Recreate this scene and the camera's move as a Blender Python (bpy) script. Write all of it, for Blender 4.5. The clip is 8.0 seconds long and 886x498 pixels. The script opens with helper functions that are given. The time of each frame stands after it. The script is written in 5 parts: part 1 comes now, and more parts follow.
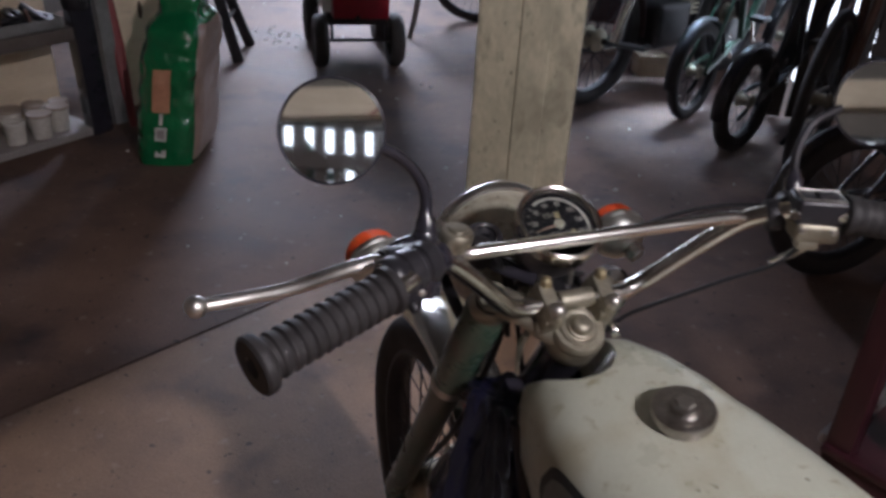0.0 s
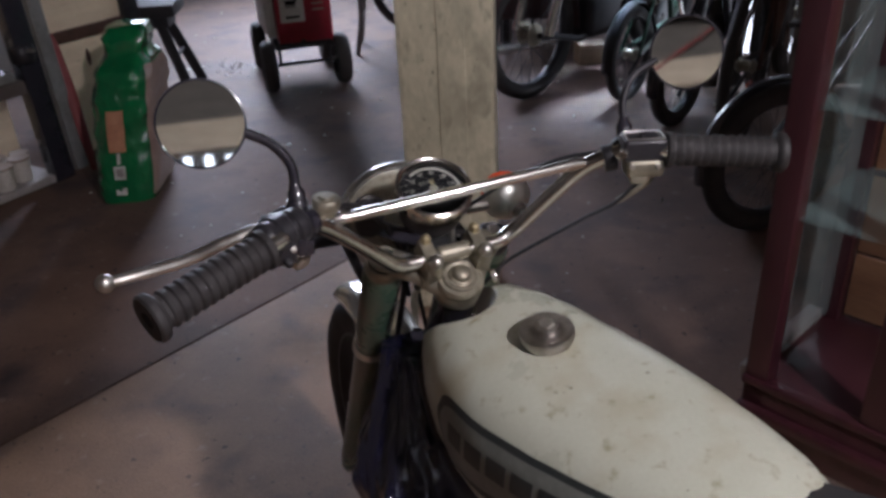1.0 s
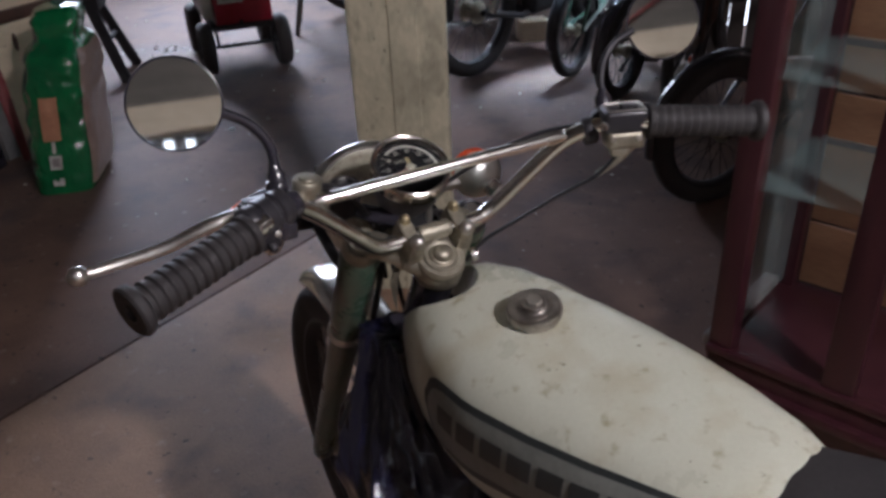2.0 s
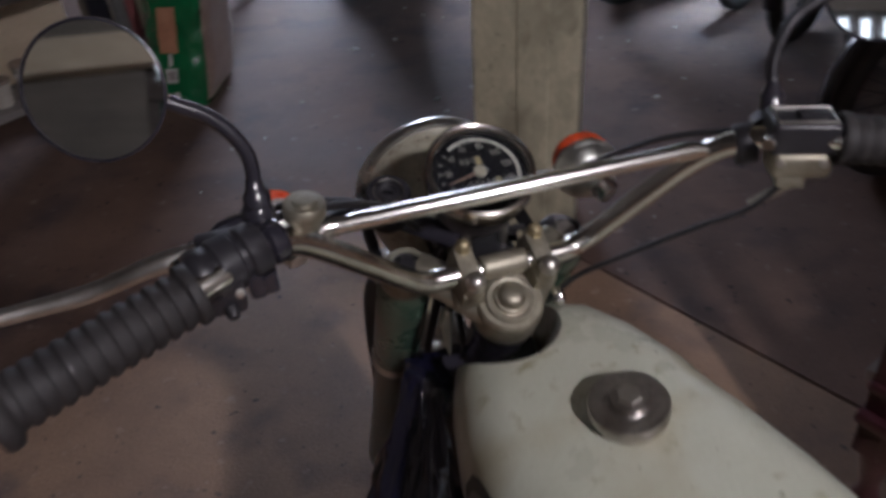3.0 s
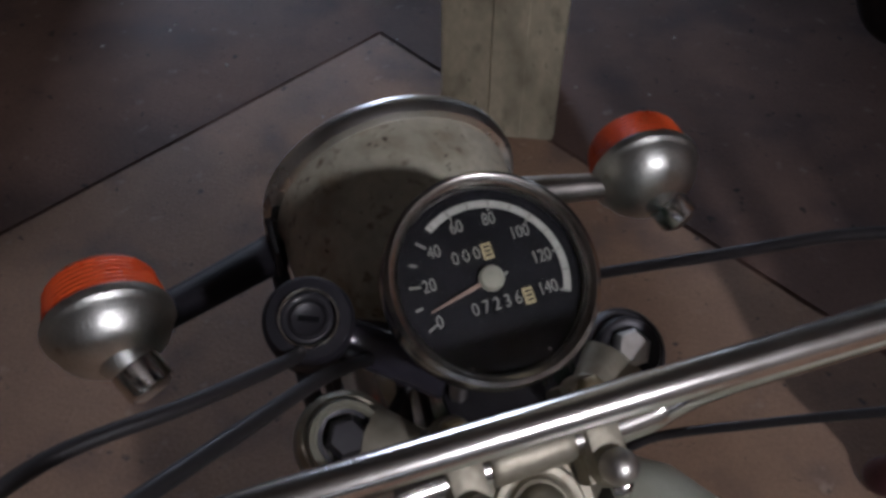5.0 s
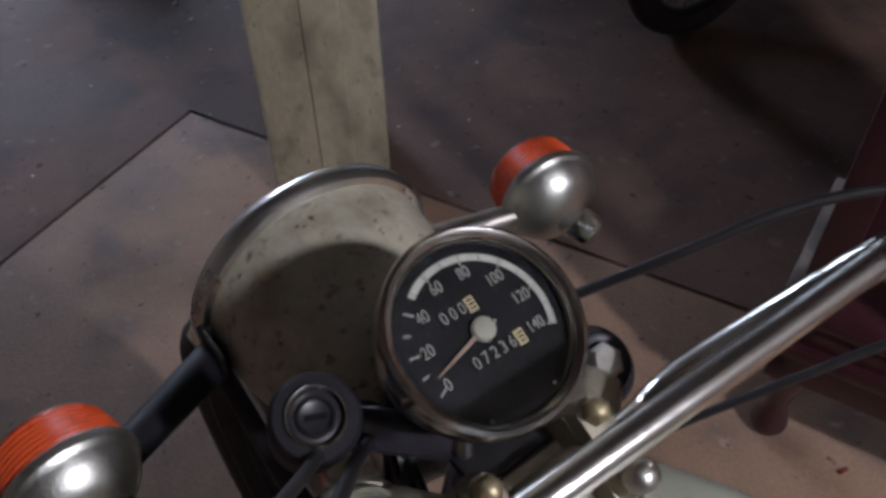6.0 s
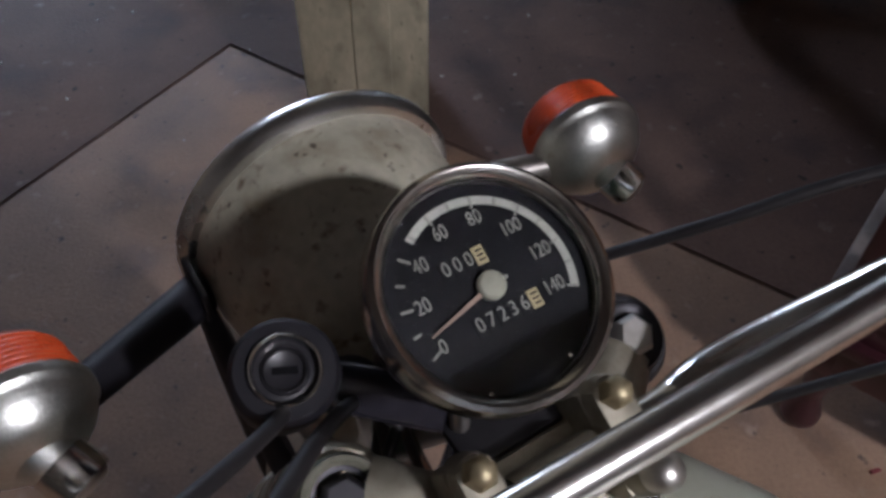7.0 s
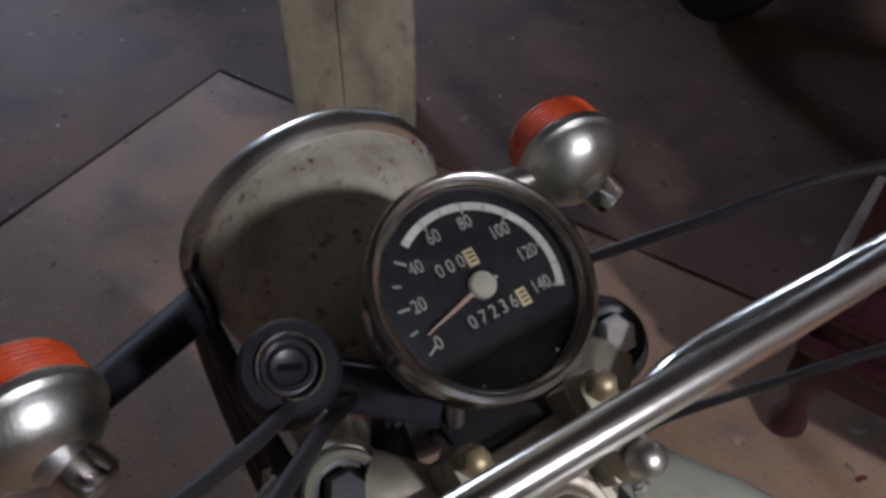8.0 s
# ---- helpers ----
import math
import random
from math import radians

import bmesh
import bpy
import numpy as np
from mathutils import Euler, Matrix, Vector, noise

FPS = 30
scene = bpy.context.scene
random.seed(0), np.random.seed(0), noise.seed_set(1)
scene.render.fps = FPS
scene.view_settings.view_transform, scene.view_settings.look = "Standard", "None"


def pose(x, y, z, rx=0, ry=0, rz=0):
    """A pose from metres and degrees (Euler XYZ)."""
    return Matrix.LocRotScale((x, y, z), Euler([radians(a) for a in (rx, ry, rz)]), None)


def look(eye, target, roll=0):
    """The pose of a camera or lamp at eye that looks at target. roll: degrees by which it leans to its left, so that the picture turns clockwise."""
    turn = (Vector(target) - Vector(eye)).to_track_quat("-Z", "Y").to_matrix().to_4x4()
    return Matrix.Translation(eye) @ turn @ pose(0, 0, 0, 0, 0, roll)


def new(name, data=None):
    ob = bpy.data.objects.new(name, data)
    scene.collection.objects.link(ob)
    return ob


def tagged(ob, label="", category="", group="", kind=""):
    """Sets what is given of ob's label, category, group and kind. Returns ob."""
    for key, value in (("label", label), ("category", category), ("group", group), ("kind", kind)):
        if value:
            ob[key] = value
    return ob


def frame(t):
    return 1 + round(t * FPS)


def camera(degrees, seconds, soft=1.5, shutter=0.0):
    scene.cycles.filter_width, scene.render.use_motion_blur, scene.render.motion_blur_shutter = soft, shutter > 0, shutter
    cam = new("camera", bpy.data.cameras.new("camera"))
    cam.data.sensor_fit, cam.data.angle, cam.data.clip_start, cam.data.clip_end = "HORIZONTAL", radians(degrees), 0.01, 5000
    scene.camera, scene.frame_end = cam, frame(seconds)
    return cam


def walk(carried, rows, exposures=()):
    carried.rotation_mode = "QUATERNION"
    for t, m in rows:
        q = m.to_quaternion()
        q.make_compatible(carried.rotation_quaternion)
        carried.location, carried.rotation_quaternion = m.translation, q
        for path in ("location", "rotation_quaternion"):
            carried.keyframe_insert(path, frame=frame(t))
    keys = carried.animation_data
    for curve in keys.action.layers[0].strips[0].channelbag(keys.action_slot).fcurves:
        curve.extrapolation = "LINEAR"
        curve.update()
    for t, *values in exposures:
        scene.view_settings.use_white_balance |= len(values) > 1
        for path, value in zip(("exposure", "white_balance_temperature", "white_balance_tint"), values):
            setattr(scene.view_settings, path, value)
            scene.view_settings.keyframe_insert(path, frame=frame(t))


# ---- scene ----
cam = camera(57.16, 8.0, soft=3.3, shutter=0.4)
PATH = [
    (0, (0.2680, 0.3345, 1.2324), (0.1691, 1.2052, 0.7506), 3.45),
    (0.3, (0.3186, 0.2871, 1.2417), (0.2115, 1.1633, 0.7719), 1.07),
    (0.5, (0.3487, 0.2600, 1.2442), (0.2401, 1.1448, 0.7910), -0.36),
    (0.8, (0.3815, 0.2314, 1.2442), (0.2864, 1.1216, 0.7988), -1.99),
    (1, (0.3890, 0.2206, 1.2442), (0.3022, 1.0999, 0.7759), -3.00),
    (1.2, (0.3877, 0.2157, 1.2457), (0.2910, 1.0942, 0.7777), -5.37),
    (1.5, (0.3687, 0.2144, 1.2486), (0.3386, 1.0994, 0.7841), -2.89),
    (1.7, (0.3452, 0.2172, 1.2459), (0.3320, 1.0966, 0.7699), -2.70),
    (2.8, (0.3597, 0.4215, 1.1957), (0.2493, 1.2535, 0.6520), -3.97),
    (3, (0.3891, 0.5031, 1.1913), (0.2106, 1.3060, 0.6224), -3.55),
    (3.2, (0.3956, 0.5733, 1.1892), (0.1566, 1.3522, 0.6094), -2.65),
    (3.4, (0.3965, 0.6322, 1.1862), (0.1023, 1.3660, 0.5739), -4.37),
    (3.5, (0.3924, 0.6611, 1.1814), (0.0960, 1.3836, 0.5567), -4.95),
    (3.8, (0.3622, 0.7622, 1.1339), (0.1708, 1.5108, 0.4992), 0.64),
    (4, (0.3363, 0.8043, 1.1249), (0.2057, 1.5458, 0.4667), 3.09),
    (4.2, (0.3222, 0.8358, 1.1077), (0.2041, 1.5365, 0.4041), 4.55),
    (5.3, (0.3109, 0.8494, 1.1257), (0.2294, 1.5182, 0.3868), -2.17),
    (5.5, (0.3062, 0.8372, 1.1231), (0.2584, 1.5133, 0.3879), -2.70),
    (5.8, (0.2681, 0.8436, 1.1270), (0.3557, 1.5433, 0.4180), -0.24),
    (6, (0.2527, 0.8540, 1.1291), (0.3574, 1.5565, 0.4251), -1.14),
    (6.2, (0.2553, 0.8674, 1.1180), (0.3284, 1.5470, 0.3881), -2.01),
    (6.5, (0.2632, 0.8811, 1.0934), (0.3442, 1.5594, 0.3631), 0.91),
    (7, (0.2677, 0.8832, 1.0882), (0.3237, 1.5552, 0.3498), 0.87),
    (7.5, (0.2655, 0.8741, 1.0929), (0.3302, 1.5569, 0.3652), 0.97),
    (8, (0.2644, 0.8651, 1.0973), (0.3360, 1.5564, 0.3783), 0.79),
]
EXPOSURES = [(0.0, 0.08, 5750, 16.5), (1.7, 0.12, 5750, 16.5), (3.0, -0.22, 5700, 16.0), (3.5, -0.68, 5550, 15.0), (4.2, -0.62, 5500, 14.5), (5.5, -0.36, 5550, 14.5), (6.0, -0.04, 5500, 14.0), (6.5, -0.08, 5500, 14.0), (8.0, -0.14, 5500, 14.0)]
walk(cam, [(t, look(eye, target, roll)) for t, eye, target, roll in PATH], EXPOSURES)

# ---- light ----
world = bpy.data.worlds.new("world")
scene.world = world
world.use_nodes = True
wn = world.node_tree.nodes
sky = wn.new("ShaderNodeTexSky")
sky.sky_type, sky.sun_disc = "NISHITA", False
sky.sun_elevation, sky.sun_rotation = radians(38), radians(200)
world.node_tree.links.new(sky.outputs[0], wn["Background"].inputs[0])
wn["Background"].inputs[1].default_value = 0.08


def area_light(name, m, sx, sy, power, colour, spread=180):
    data = bpy.data.lights.new(name, "AREA")
    data.shape, data.size, data.size_y, data.energy, data.color = "RECTANGLE", sx, sy, power, colour
    data.spread = radians(spread)
    ob = new(name, data)
    ob.matrix_world = m
    return ob


# daylight through the slatted gate behind and the far doorway, floor fills, added main lamp
area_light("gate_daylight", look((1.5, -5.75, 3.0), (1.3, 1.0, 0.9)), 6.0, 2.2, 94, (0.93, 0.955, 0.985))
# hung inside the room, standing in for the doorway's daylight
area_light("far_daylight", look((-2.1, 8.0, 2.2), (-0.9, 4.9, 0.0)), 1.3, 1.2, 44, (0.90, 0.93, 1.0), 66)
# two added fill lamps without openings, brightening the floor among the two-wheelers
area_light("far_floor_fill", look((1.0, 6.3, 1.9), (0.75, 5.1, 0.0)), 1.2, 0.8, 10, (0.72, 0.88, 1.0), 60)
area_light("floor_patch_fill", look((1.15, 5.3, 2.62), (0.88, 4.25, 0.0)), 0.45, 0.9, 11, (0.70, 0.88, 1.0), 24)
# added warm point light, the unseen main source high on the right
bulb_data = bpy.data.lights.new("added_main_light", "POINT")
bulb_data.energy, bulb_data.shadow_soft_size, bulb_data.color = 178, 0.075, (1.0, 0.90, 0.82)
new("added_main_light", bulb_data).matrix_world = pose(1.62, -0.42, 2.34)


# ---- materials ----
def surf(name, col, col2=None, rough=0.5, metal=0.0, scale=6.0, fine=90.0, bump=0.15, depth=0.002, spots=None, coat=0.0,
         rough_var=0.15, spec=0.5, stretch=(1, 1, 1), vary=0.0, grit=0.25):
    """Procedural surface: broad stains, fine grain, optional spots of dirt (colour, scale, threshold), relief."""
    m = bpy.data.materials.new(name)
    m.use_nodes = True
    n, ln = m.node_tree.nodes, m.node_tree.links
    b = n["Principled BSDF"]
    co = n.new("ShaderNodeTexCoord")
    mp = n.new("ShaderNodeMapping")
    mp.inputs["Scale"].default_value = stretch
    ln.new(co.outputs["Object"], mp.inputs[0])
    big, small = n.new("ShaderNodeTexNoise"), n.new("ShaderNodeTexNoise")
    big.inputs["Scale"].default_value, big.inputs["Detail"].default_value, big.inputs["Roughness"].default_value = scale, 6.0, 0.62
    small.inputs["Scale"].default_value, small.inputs["Detail"].default_value = fine, 4.0
    for t in (big, small):
        ln.new(mp.outputs[0], t.inputs["Vector"])
    ramp = n.new("ShaderNodeValToRGB")
    ramp.color_ramp.elements[0].position, ramp.color_ramp.elements[1].position = 0.32, 0.70
    ramp.color_ramp.elements[0].color, ramp.color_ramp.elements[1].color = (*(col2 or [c * 0.75 for c in col]), 1), (*col, 1)
    ln.new(big.outputs["Fac"], ramp.inputs[0])
    grain = n.new("ShaderNodeMix")
    grain.data_type, grain.blend_type = "RGBA", "OVERLAY"
    grain.inputs[0].default_value = grit
    ln.new(ramp.outputs[0], grain.inputs[6])
    ln.new(small.outputs["Fac"], grain.inputs[7])
    last = grain.outputs[2]
    for spot in (spots if isinstance(spots, list) else [spots] if spots else []):
        sp = n.new("ShaderNodeTexNoise")
        sp.inputs["Scale"].default_value, sp.inputs["Detail"].default_value = spot[1], 5.0
        ln.new(mp.outputs[0], sp.inputs["Vector"])
        cut = n.new("ShaderNodeValToRGB")
        cut.color_ramp.elements[0].position, cut.color_ramp.elements[1].position = spot[2], spot[2] + (spot[3] if len(spot) > 3 else 0.09)
        ln.new(sp.outputs["Fac"], cut.inputs[0])
        mix = n.new("ShaderNodeMix")
        mix.data_type = "RGBA"
        ln.new(cut.outputs[0], mix.inputs[0])
        ln.new(last, mix.inputs[6])
        mix.inputs[7].default_value = (*spot[0], 1)
        last = mix.outputs[2]
    if vary:
        info = n.new("ShaderNodeObjectInfo")
        hsv = n.new("ShaderNodeHueSaturation")
        mr = n.new("ShaderNodeMapRange")
        mr.inputs[3].default_value, mr.inputs[4].default_value = 1 - vary, 1 + vary
        ln.new(info.outputs["Random"], mr.inputs[0])
        ln.new(mr.outputs[0], hsv.inputs["Value"])
        ln.new(last, hsv.inputs["Color"])
        last = hsv.outputs[0]
    ln.new(last, b.inputs["Base Color"])
    mr = n.new("ShaderNodeMapRange")
    mr.inputs[3].default_value, mr.inputs[4].default_value = max(rough - rough_var, 0.03), min(rough + rough_var, 1)
    ln.new(big.outputs["Fac"], mr.inputs[0])
    ln.new(mr.outputs[0], b.inputs["Roughness"])
    b.inputs["Metallic"].default_value = metal
    b.inputs["Specular IOR Level"].default_value = spec
    b.inputs["Coat Weight"].default_value = coat
    b.inputs["Coat Roughness"].default_value = 0.12
    if bump:
        bp = n.new("ShaderNodeBump")
        bp.inputs["Strength"].default_value, bp.inputs["Distance"].default_value = bump, depth
        ln.new(small.outputs["Fac"], bp.inputs["Height"])
        ln.new(bp.outputs[0], b.inputs["Normal"])
    return m


def glass(name, col, rough=0.02, ior=1.45):
    m = bpy.data.materials.new(name)
    m.use_nodes = True
    b = m.node_tree.nodes["Principled BSDF"]
    b.inputs["Base Color"].default_value, b.inputs["Roughness"].default_value = (*col, 1), rough
    b.inputs["Transmission Weight"].default_value, b.inputs["IOR"].default_value = 1.0, ior
    return m


def glow(name, col, power):
    m = bpy.data.materials.new(name)
    m.use_nodes = True
    b = m.node_tree.nodes["Principled BSDF"]
    b.inputs["Base Color"].default_value = (*col, 1)
    b.inputs["Emission Color"].default_value, b.inputs["Emission Strength"].default_value = (*col, 1), power
    return m


SLAB = surf("beige_concrete_slab", (0.38, 0.246, 0.160), (0.222, 0.143, 0.100), 0.7, scale=3.4, fine=150, bump=0.6, depth=0.002, spots=[((0.15, 0.105, 0.09), 6.5, 0.53, 0.22), ((0.42, 0.31, 0.24), 26, 0.63, 0.16), ((0.10, 0.075, 0.065), 42, 0.65, 0.06)])
GREYFLOOR = surf("grey_concrete", (0.192, 0.118, 0.089), (0.082, 0.050, 0.041), 0.74, spec=0.35, scale=1.7, fine=120, bump=0.6, depth=0.002, spots=[((0.060, 0.044, 0.046), 4.6, 0.52, 0.22), ((0.26, 0.20, 0.17), 23, 0.64, 0.16), ((0.04, 0.032, 0.032), 34, 0.645, 0.06)])
EARTH = surf("dirt_in_joints", (0.105, 0.075, 0.058), (0.030, 0.022, 0.019), 0.9, scale=9, fine=200, bump=0.5, depth=0.002)
PLASTER = surf("grey_plaster", (0.25, 0.225, 0.205), (0.16, 0.145, 0.135), 0.85, scale=1.4, fine=40, bump=0.4, depth=0.004)
CEILING = surf("ceiling_boards", (0.17, 0.155, 0.14), (0.10, 0.09, 0.082), 0.8, scale=1.2, fine=30, stretch=(1, 6, 1))
POSTPAINT = surf("cream_painted_post", (0.56, 0.52, 0.375), (0.40, 0.375, 0.27), 0.55, scale=5, fine=90, bump=0.5, depth=0.002, spots=[((0.25, 0.235, 0.17), 11, 0.50, 0.20), ((0.27, 0.25, 0.18), 30, 0.585, 0.16), ((0.16, 0.145, 0.105), 75, 0.645, 0.10)], stretch=(1, 1, 0.5))
CREAM = surf("cream_tank_paint", (0.56, 0.575, 0.475), (0.49, 0.50, 0.40), 0.28, grit=0.08, scale=9, fine=260, bump=0.03, depth=0.0006, rough_var=0.04, spots=[((0.38, 0.33, 0.20), 13, 0.50, 0.36), ((0.33, 0.30, 0.19), 60, 0.60, 0.16), ((0.20, 0.17, 0.11), 95, 0.69, 0.07)], coat=0.25)
SHELLPAINT = surf("rusty_grey_shell_paint", (0.47, 0.445, 0.345), (0.36, 0.345, 0.275), 0.33, scale=16, fine=160, bump=0.08, depth=0.001, spots=[((0.24, 0.20, 0.13), 34, 0.53, 0.22), ((0.14, 0.11, 0.075), 105, 0.585, 0.13), ((0.07, 0.055, 0.04), 150, 0.655, 0.08)], coat=0.25)
SATINBAR = surf("scuffed_bright_chrome", (0.88, 0.87, 0.84), (0.74, 0.72, 0.68), 0.22, 1.0, scale=30, fine=260, bump=0.12, depth=0.0006, spots=((0.5, 0.45, 0.38), 60, 0.69), rough_var=0.06)
CHROME = surf("worn_chrome", (0.80, 0.785, 0.74), (0.66, 0.635, 0.585), 0.19, 1.0, scale=30, fine=220, bump=0.06, depth=0.0006, spots=((0.42, 0.38, 0.33), 60, 0.68), rough_var=0.08)
SATINCHROME = surf("pitted_satin_chrome", (0.70, 0.71, 0.67), (0.52, 0.53, 0.49), 0.38, 1.0, scale=40, fine=620, bump=0.42, depth=0.0006, spots=((0.38, 0.34, 0.28), 70, 0.66), rough_var=0.08)
BEZELCHROME = surf("tarnished_bezel_chrome", (0.72, 0.69, 0.64), (0.52, 0.48, 0.44), 0.2, 1.0, scale=40, fine=260, bump=0.08, depth=0.0006, spots=((0.26, 0.22, 0.18), 90, 0.65), rough_var=0.06)
BRUSHED = surf("brushed_aluminium", (0.66, 0.64, 0.60), (0.50, 0.48, 0.44), 0.36, 1.0, scale=24, fine=180, bump=0.12, depth=0.0008, spots=((0.30, 0.27, 0.23), 50, 0.66))
CASTALU = surf("oxidised_cast_aluminium", (0.44, 0.41, 0.325), (0.26, 0.238, 0.185), 0.5, 0.85, scale=26, fine=200, bump=0.3, depth=0.001, spots=((0.24, 0.2, 0.15), 50, 0.64))
BRASSY = surf("yellowed_zinc_bolt", (0.50, 0.43, 0.27), (0.36, 0.30, 0.18), 0.5, 0.75, scale=60, fine=240, bump=0.1, depth=0.0006)
RUBBER = surf("black_rubber", (0.032, 0.029, 0.029), (0.021, 0.019, 0.020), 0.62, scale=30, fine=220, bump=0.3, depth=0.0008)
TYRE = surf("tyre_rubber", (0.030, 0.028, 0.030), (0.042, 0.038, 0.037), 0.75, scale=12, fine=120, bump=0.3, depth=0.001)
BLACKPLASTIC = surf("black_plastic", (0.027, 0.026, 0.030), (0.018, 0.017, 0.021), 0.36, scale=20, fine=160, bump=0.06, depth=0.0006)
NAVYVINYL = surf("glossy_navy_vinyl", (0.012, 0.011, 0.030), (0.007, 0.007, 0.018), 0.14, scale=9, fine=38, bump=0.7, depth=0.006, coat=0.8, rough_var=0.05)
CABLEBLACK = surf("black_cable_sheath", (0.026, 0.023, 0.024), (0.016, 0.015, 0.016), 0.5, scale=30, fine=200, bump=0.1, depth=0.0004, spec=0.35)
CAPMETAL = surf("dull_worn_cap_metal", (0.50, 0.47, 0.44), (0.34, 0.32, 0.29), 0.34, 1.0, scale=50, fine=260, bump=0.15, depth=0.0006)
BLACKPAINT = surf("glossy_black_paint", (0.021, 0.020, 0.028), (0.028, 0.026, 0.034), 0.22, scale=12, fine=120, bump=0.04, depth=0.0006, coat=0.5)
DULLBLACK = surf("dull_black_stalk_paint", (0.016, 0.015, 0.019), (0.010, 0.0095, 0.013), 0.6, spec=0.25, scale=20, fine=160, bump=0.1, depth=0.0006)
RIMCHROME = surf("sparkling_pitted_rim_chrome", (0.82, 0.82, 0.79), (0.66, 0.66, 0.62), 0.29, 1.0, scale=30, fine=480, bump=0.22, depth=0.0006, spots=((0.45, 0.41, 0.36), 60, 0.68), rough_var=0.08)
MATTBLACK = surf("matt_black_stained_wood", (0.022, 0.021, 0.024), (0.014, 0.013, 0.016), 0.75, spec=0.25, scale=8, fine=90, bump=0.2, depth=0.001)
FORKGREEN = surf("faded_green_fork_paint", (0.085, 0.082, 0.060), (0.022, 0.075, 0.048), 0.28, scale=7, fine=120, bump=0.06, depth=0.0008, spots=((0.10, 0.08, 0.06), 26, 0.60, 0.15), coat=0.2)
DIALBLACK = surf("dial_black", (0.006, 0.006, 0.008), (0.004, 0.004, 0.005), 0.6, spec=0.1, scale=40, fine=200, bump=0)
DIALPRINT = surf("dial_faded_print", (0.23, 0.23, 0.20), (0.15, 0.15, 0.13), 0.55, scale=60, fine=300, bump=0)
DIALWHITE = surf("dial_cream_print", (0.32, 0.32, 0.28), (0.25, 0.25, 0.22), 0.55, scale=60, fine=300, bump=0)
DIALGREEN = surf("dial_yellow_drum", (0.36, 0.30, 0.16), (0.30, 0.25, 0.13), 0.5, scale=60, fine=300, bump=0)
NEEDLE = surf("faded_red_needle", (0.24, 0.16, 0.115), (0.19, 0.125, 0.09), 0.5, scale=60, fine=300, bump=0)
HUBCREAM = surf("hub_cap_cream", (0.22, 0.215, 0.165), (0.17, 0.165, 0.125), 0.4, scale=60, fine=300, bump=0)
GLASS = glass("clear_glass", (0.97, 0.98, 0.98), 0.02, 1.27)
# pale see-through colour stands in for the reflected light on the side pane
HAZEPANE = surf("haze_tinted_side_pane", (0.40, 0.48, 0.47), (0.26, 0.33, 0.33), 0.25, scale=9, fine=60, bump=0)
HAZEPANE.node_tree.nodes["Principled BSDF"].inputs["Alpha"].default_value = 0.20
# green shelf glass whose paleness stands in for its reflections
SHEENGLASS = surf("pale_sheen_green_shelf_glass", (0.36, 0.50, 0.49), (0.26, 0.38, 0.37), 0.2, scale=12, fine=80, bump=0)
SHEENGLASS.node_tree.nodes["Principled BSDF"].inputs["Alpha"].default_value = 0.15
ORANGE = surf("orange_lens_plastic", (0.72, 0.10, 0.02), (0.62, 0.07, 0.015), 0.28, scale=20, fine=300, bump=0.1, depth=0.0006, coat=0.3)
MIRROR = surf("mirror_glass", (0.70, 0.71, 0.70), (0.62, 0.63, 0.62), 0.02, 1.0, scale=8, fine=60, bump=0, rough_var=0.015)
CABINETWOOD = surf("red_brown_varnished_wood", (0.056, 0.016, 0.021), (0.036, 0.010, 0.015), 0.36, scale=5, fine=60, bump=0.1, depth=0.001, stretch=(6, 6, 0.8), coat=0.3)
WORNEDGE = surf("pale_worn_wood_edge", (0.27, 0.235, 0.215), (0.17, 0.14, 0.13), 0.6, scale=14, fine=120, bump=0.2, depth=0.001)
BACKWOOD = surf("brown_plywood", (0.30, 0.165, 0.09), (0.20, 0.10, 0.055), 0.6, scale=4, fine=50, bump=0.1, depth=0.001, stretch=(1, 1, 4))
BAGGREEN = surf("green_plastic_sack", (0.009, 0.165, 0.052), (0.005, 0.095, 0.034), 0.13, scale=6, fine=16, bump=0.8, depth=0.02, coat=0.7, rough_var=0.05)
BAGPALE = surf("pale_sack_side", (0.34, 0.26, 0.215), (0.23, 0.165, 0.14), 0.35, scale=7, fine=40, bump=0.4, depth=0.004, coat=0.4)
BAGORANGE = surf("orange_print", (0.50, 0.26, 0.15), (0.42, 0.2, 0.12), 0.35, scale=26, fine=80, bump=0.1)
WHITEPRINT = surf("white_print", (0.62, 0.62, 0.58), (0.5, 0.5, 0.47), 0.45, scale=30, fine=100, bump=0.05)
REDPAINT = surf("red_cart_paint", (0.40, 0.015, 0.042), (0.26, 0.012, 0.022), 0.38, scale=5, fine=70, bump=0.08, depth=0.001, coat=0.2)
DARKMETAL = surf("dark_grimy_metal", (0.05, 0.048, 0.052), (0.025, 0.024, 0.028), 0.45, 0.6, scale=12, fine=90, bump=0.2, depth=0.001)
GREYMETAL = surf("grey_painted_metal", (0.27, 0.27, 0.27), (0.17, 0.165, 0.16), 0.45, 0.3, scale=8, fine=80, bump=0.1, depth=0.001)
PALEBOARD = surf("pale_pine_board", (0.74, 0.62, 0.46), (0.60, 0.49, 0.35), 0.6, scale=3, fine=50, bump=0.2, depth=0.001, stretch=(1, 1, 6), spots=((0.22, 0.13, 0.07), 9, 0.68))
SHELFBOARD = surf("grey_shelf_board", (0.36, 0.33, 0.31), (0.24, 0.22, 0.21), 0.6, scale=4, fine=60, bump=0.2)
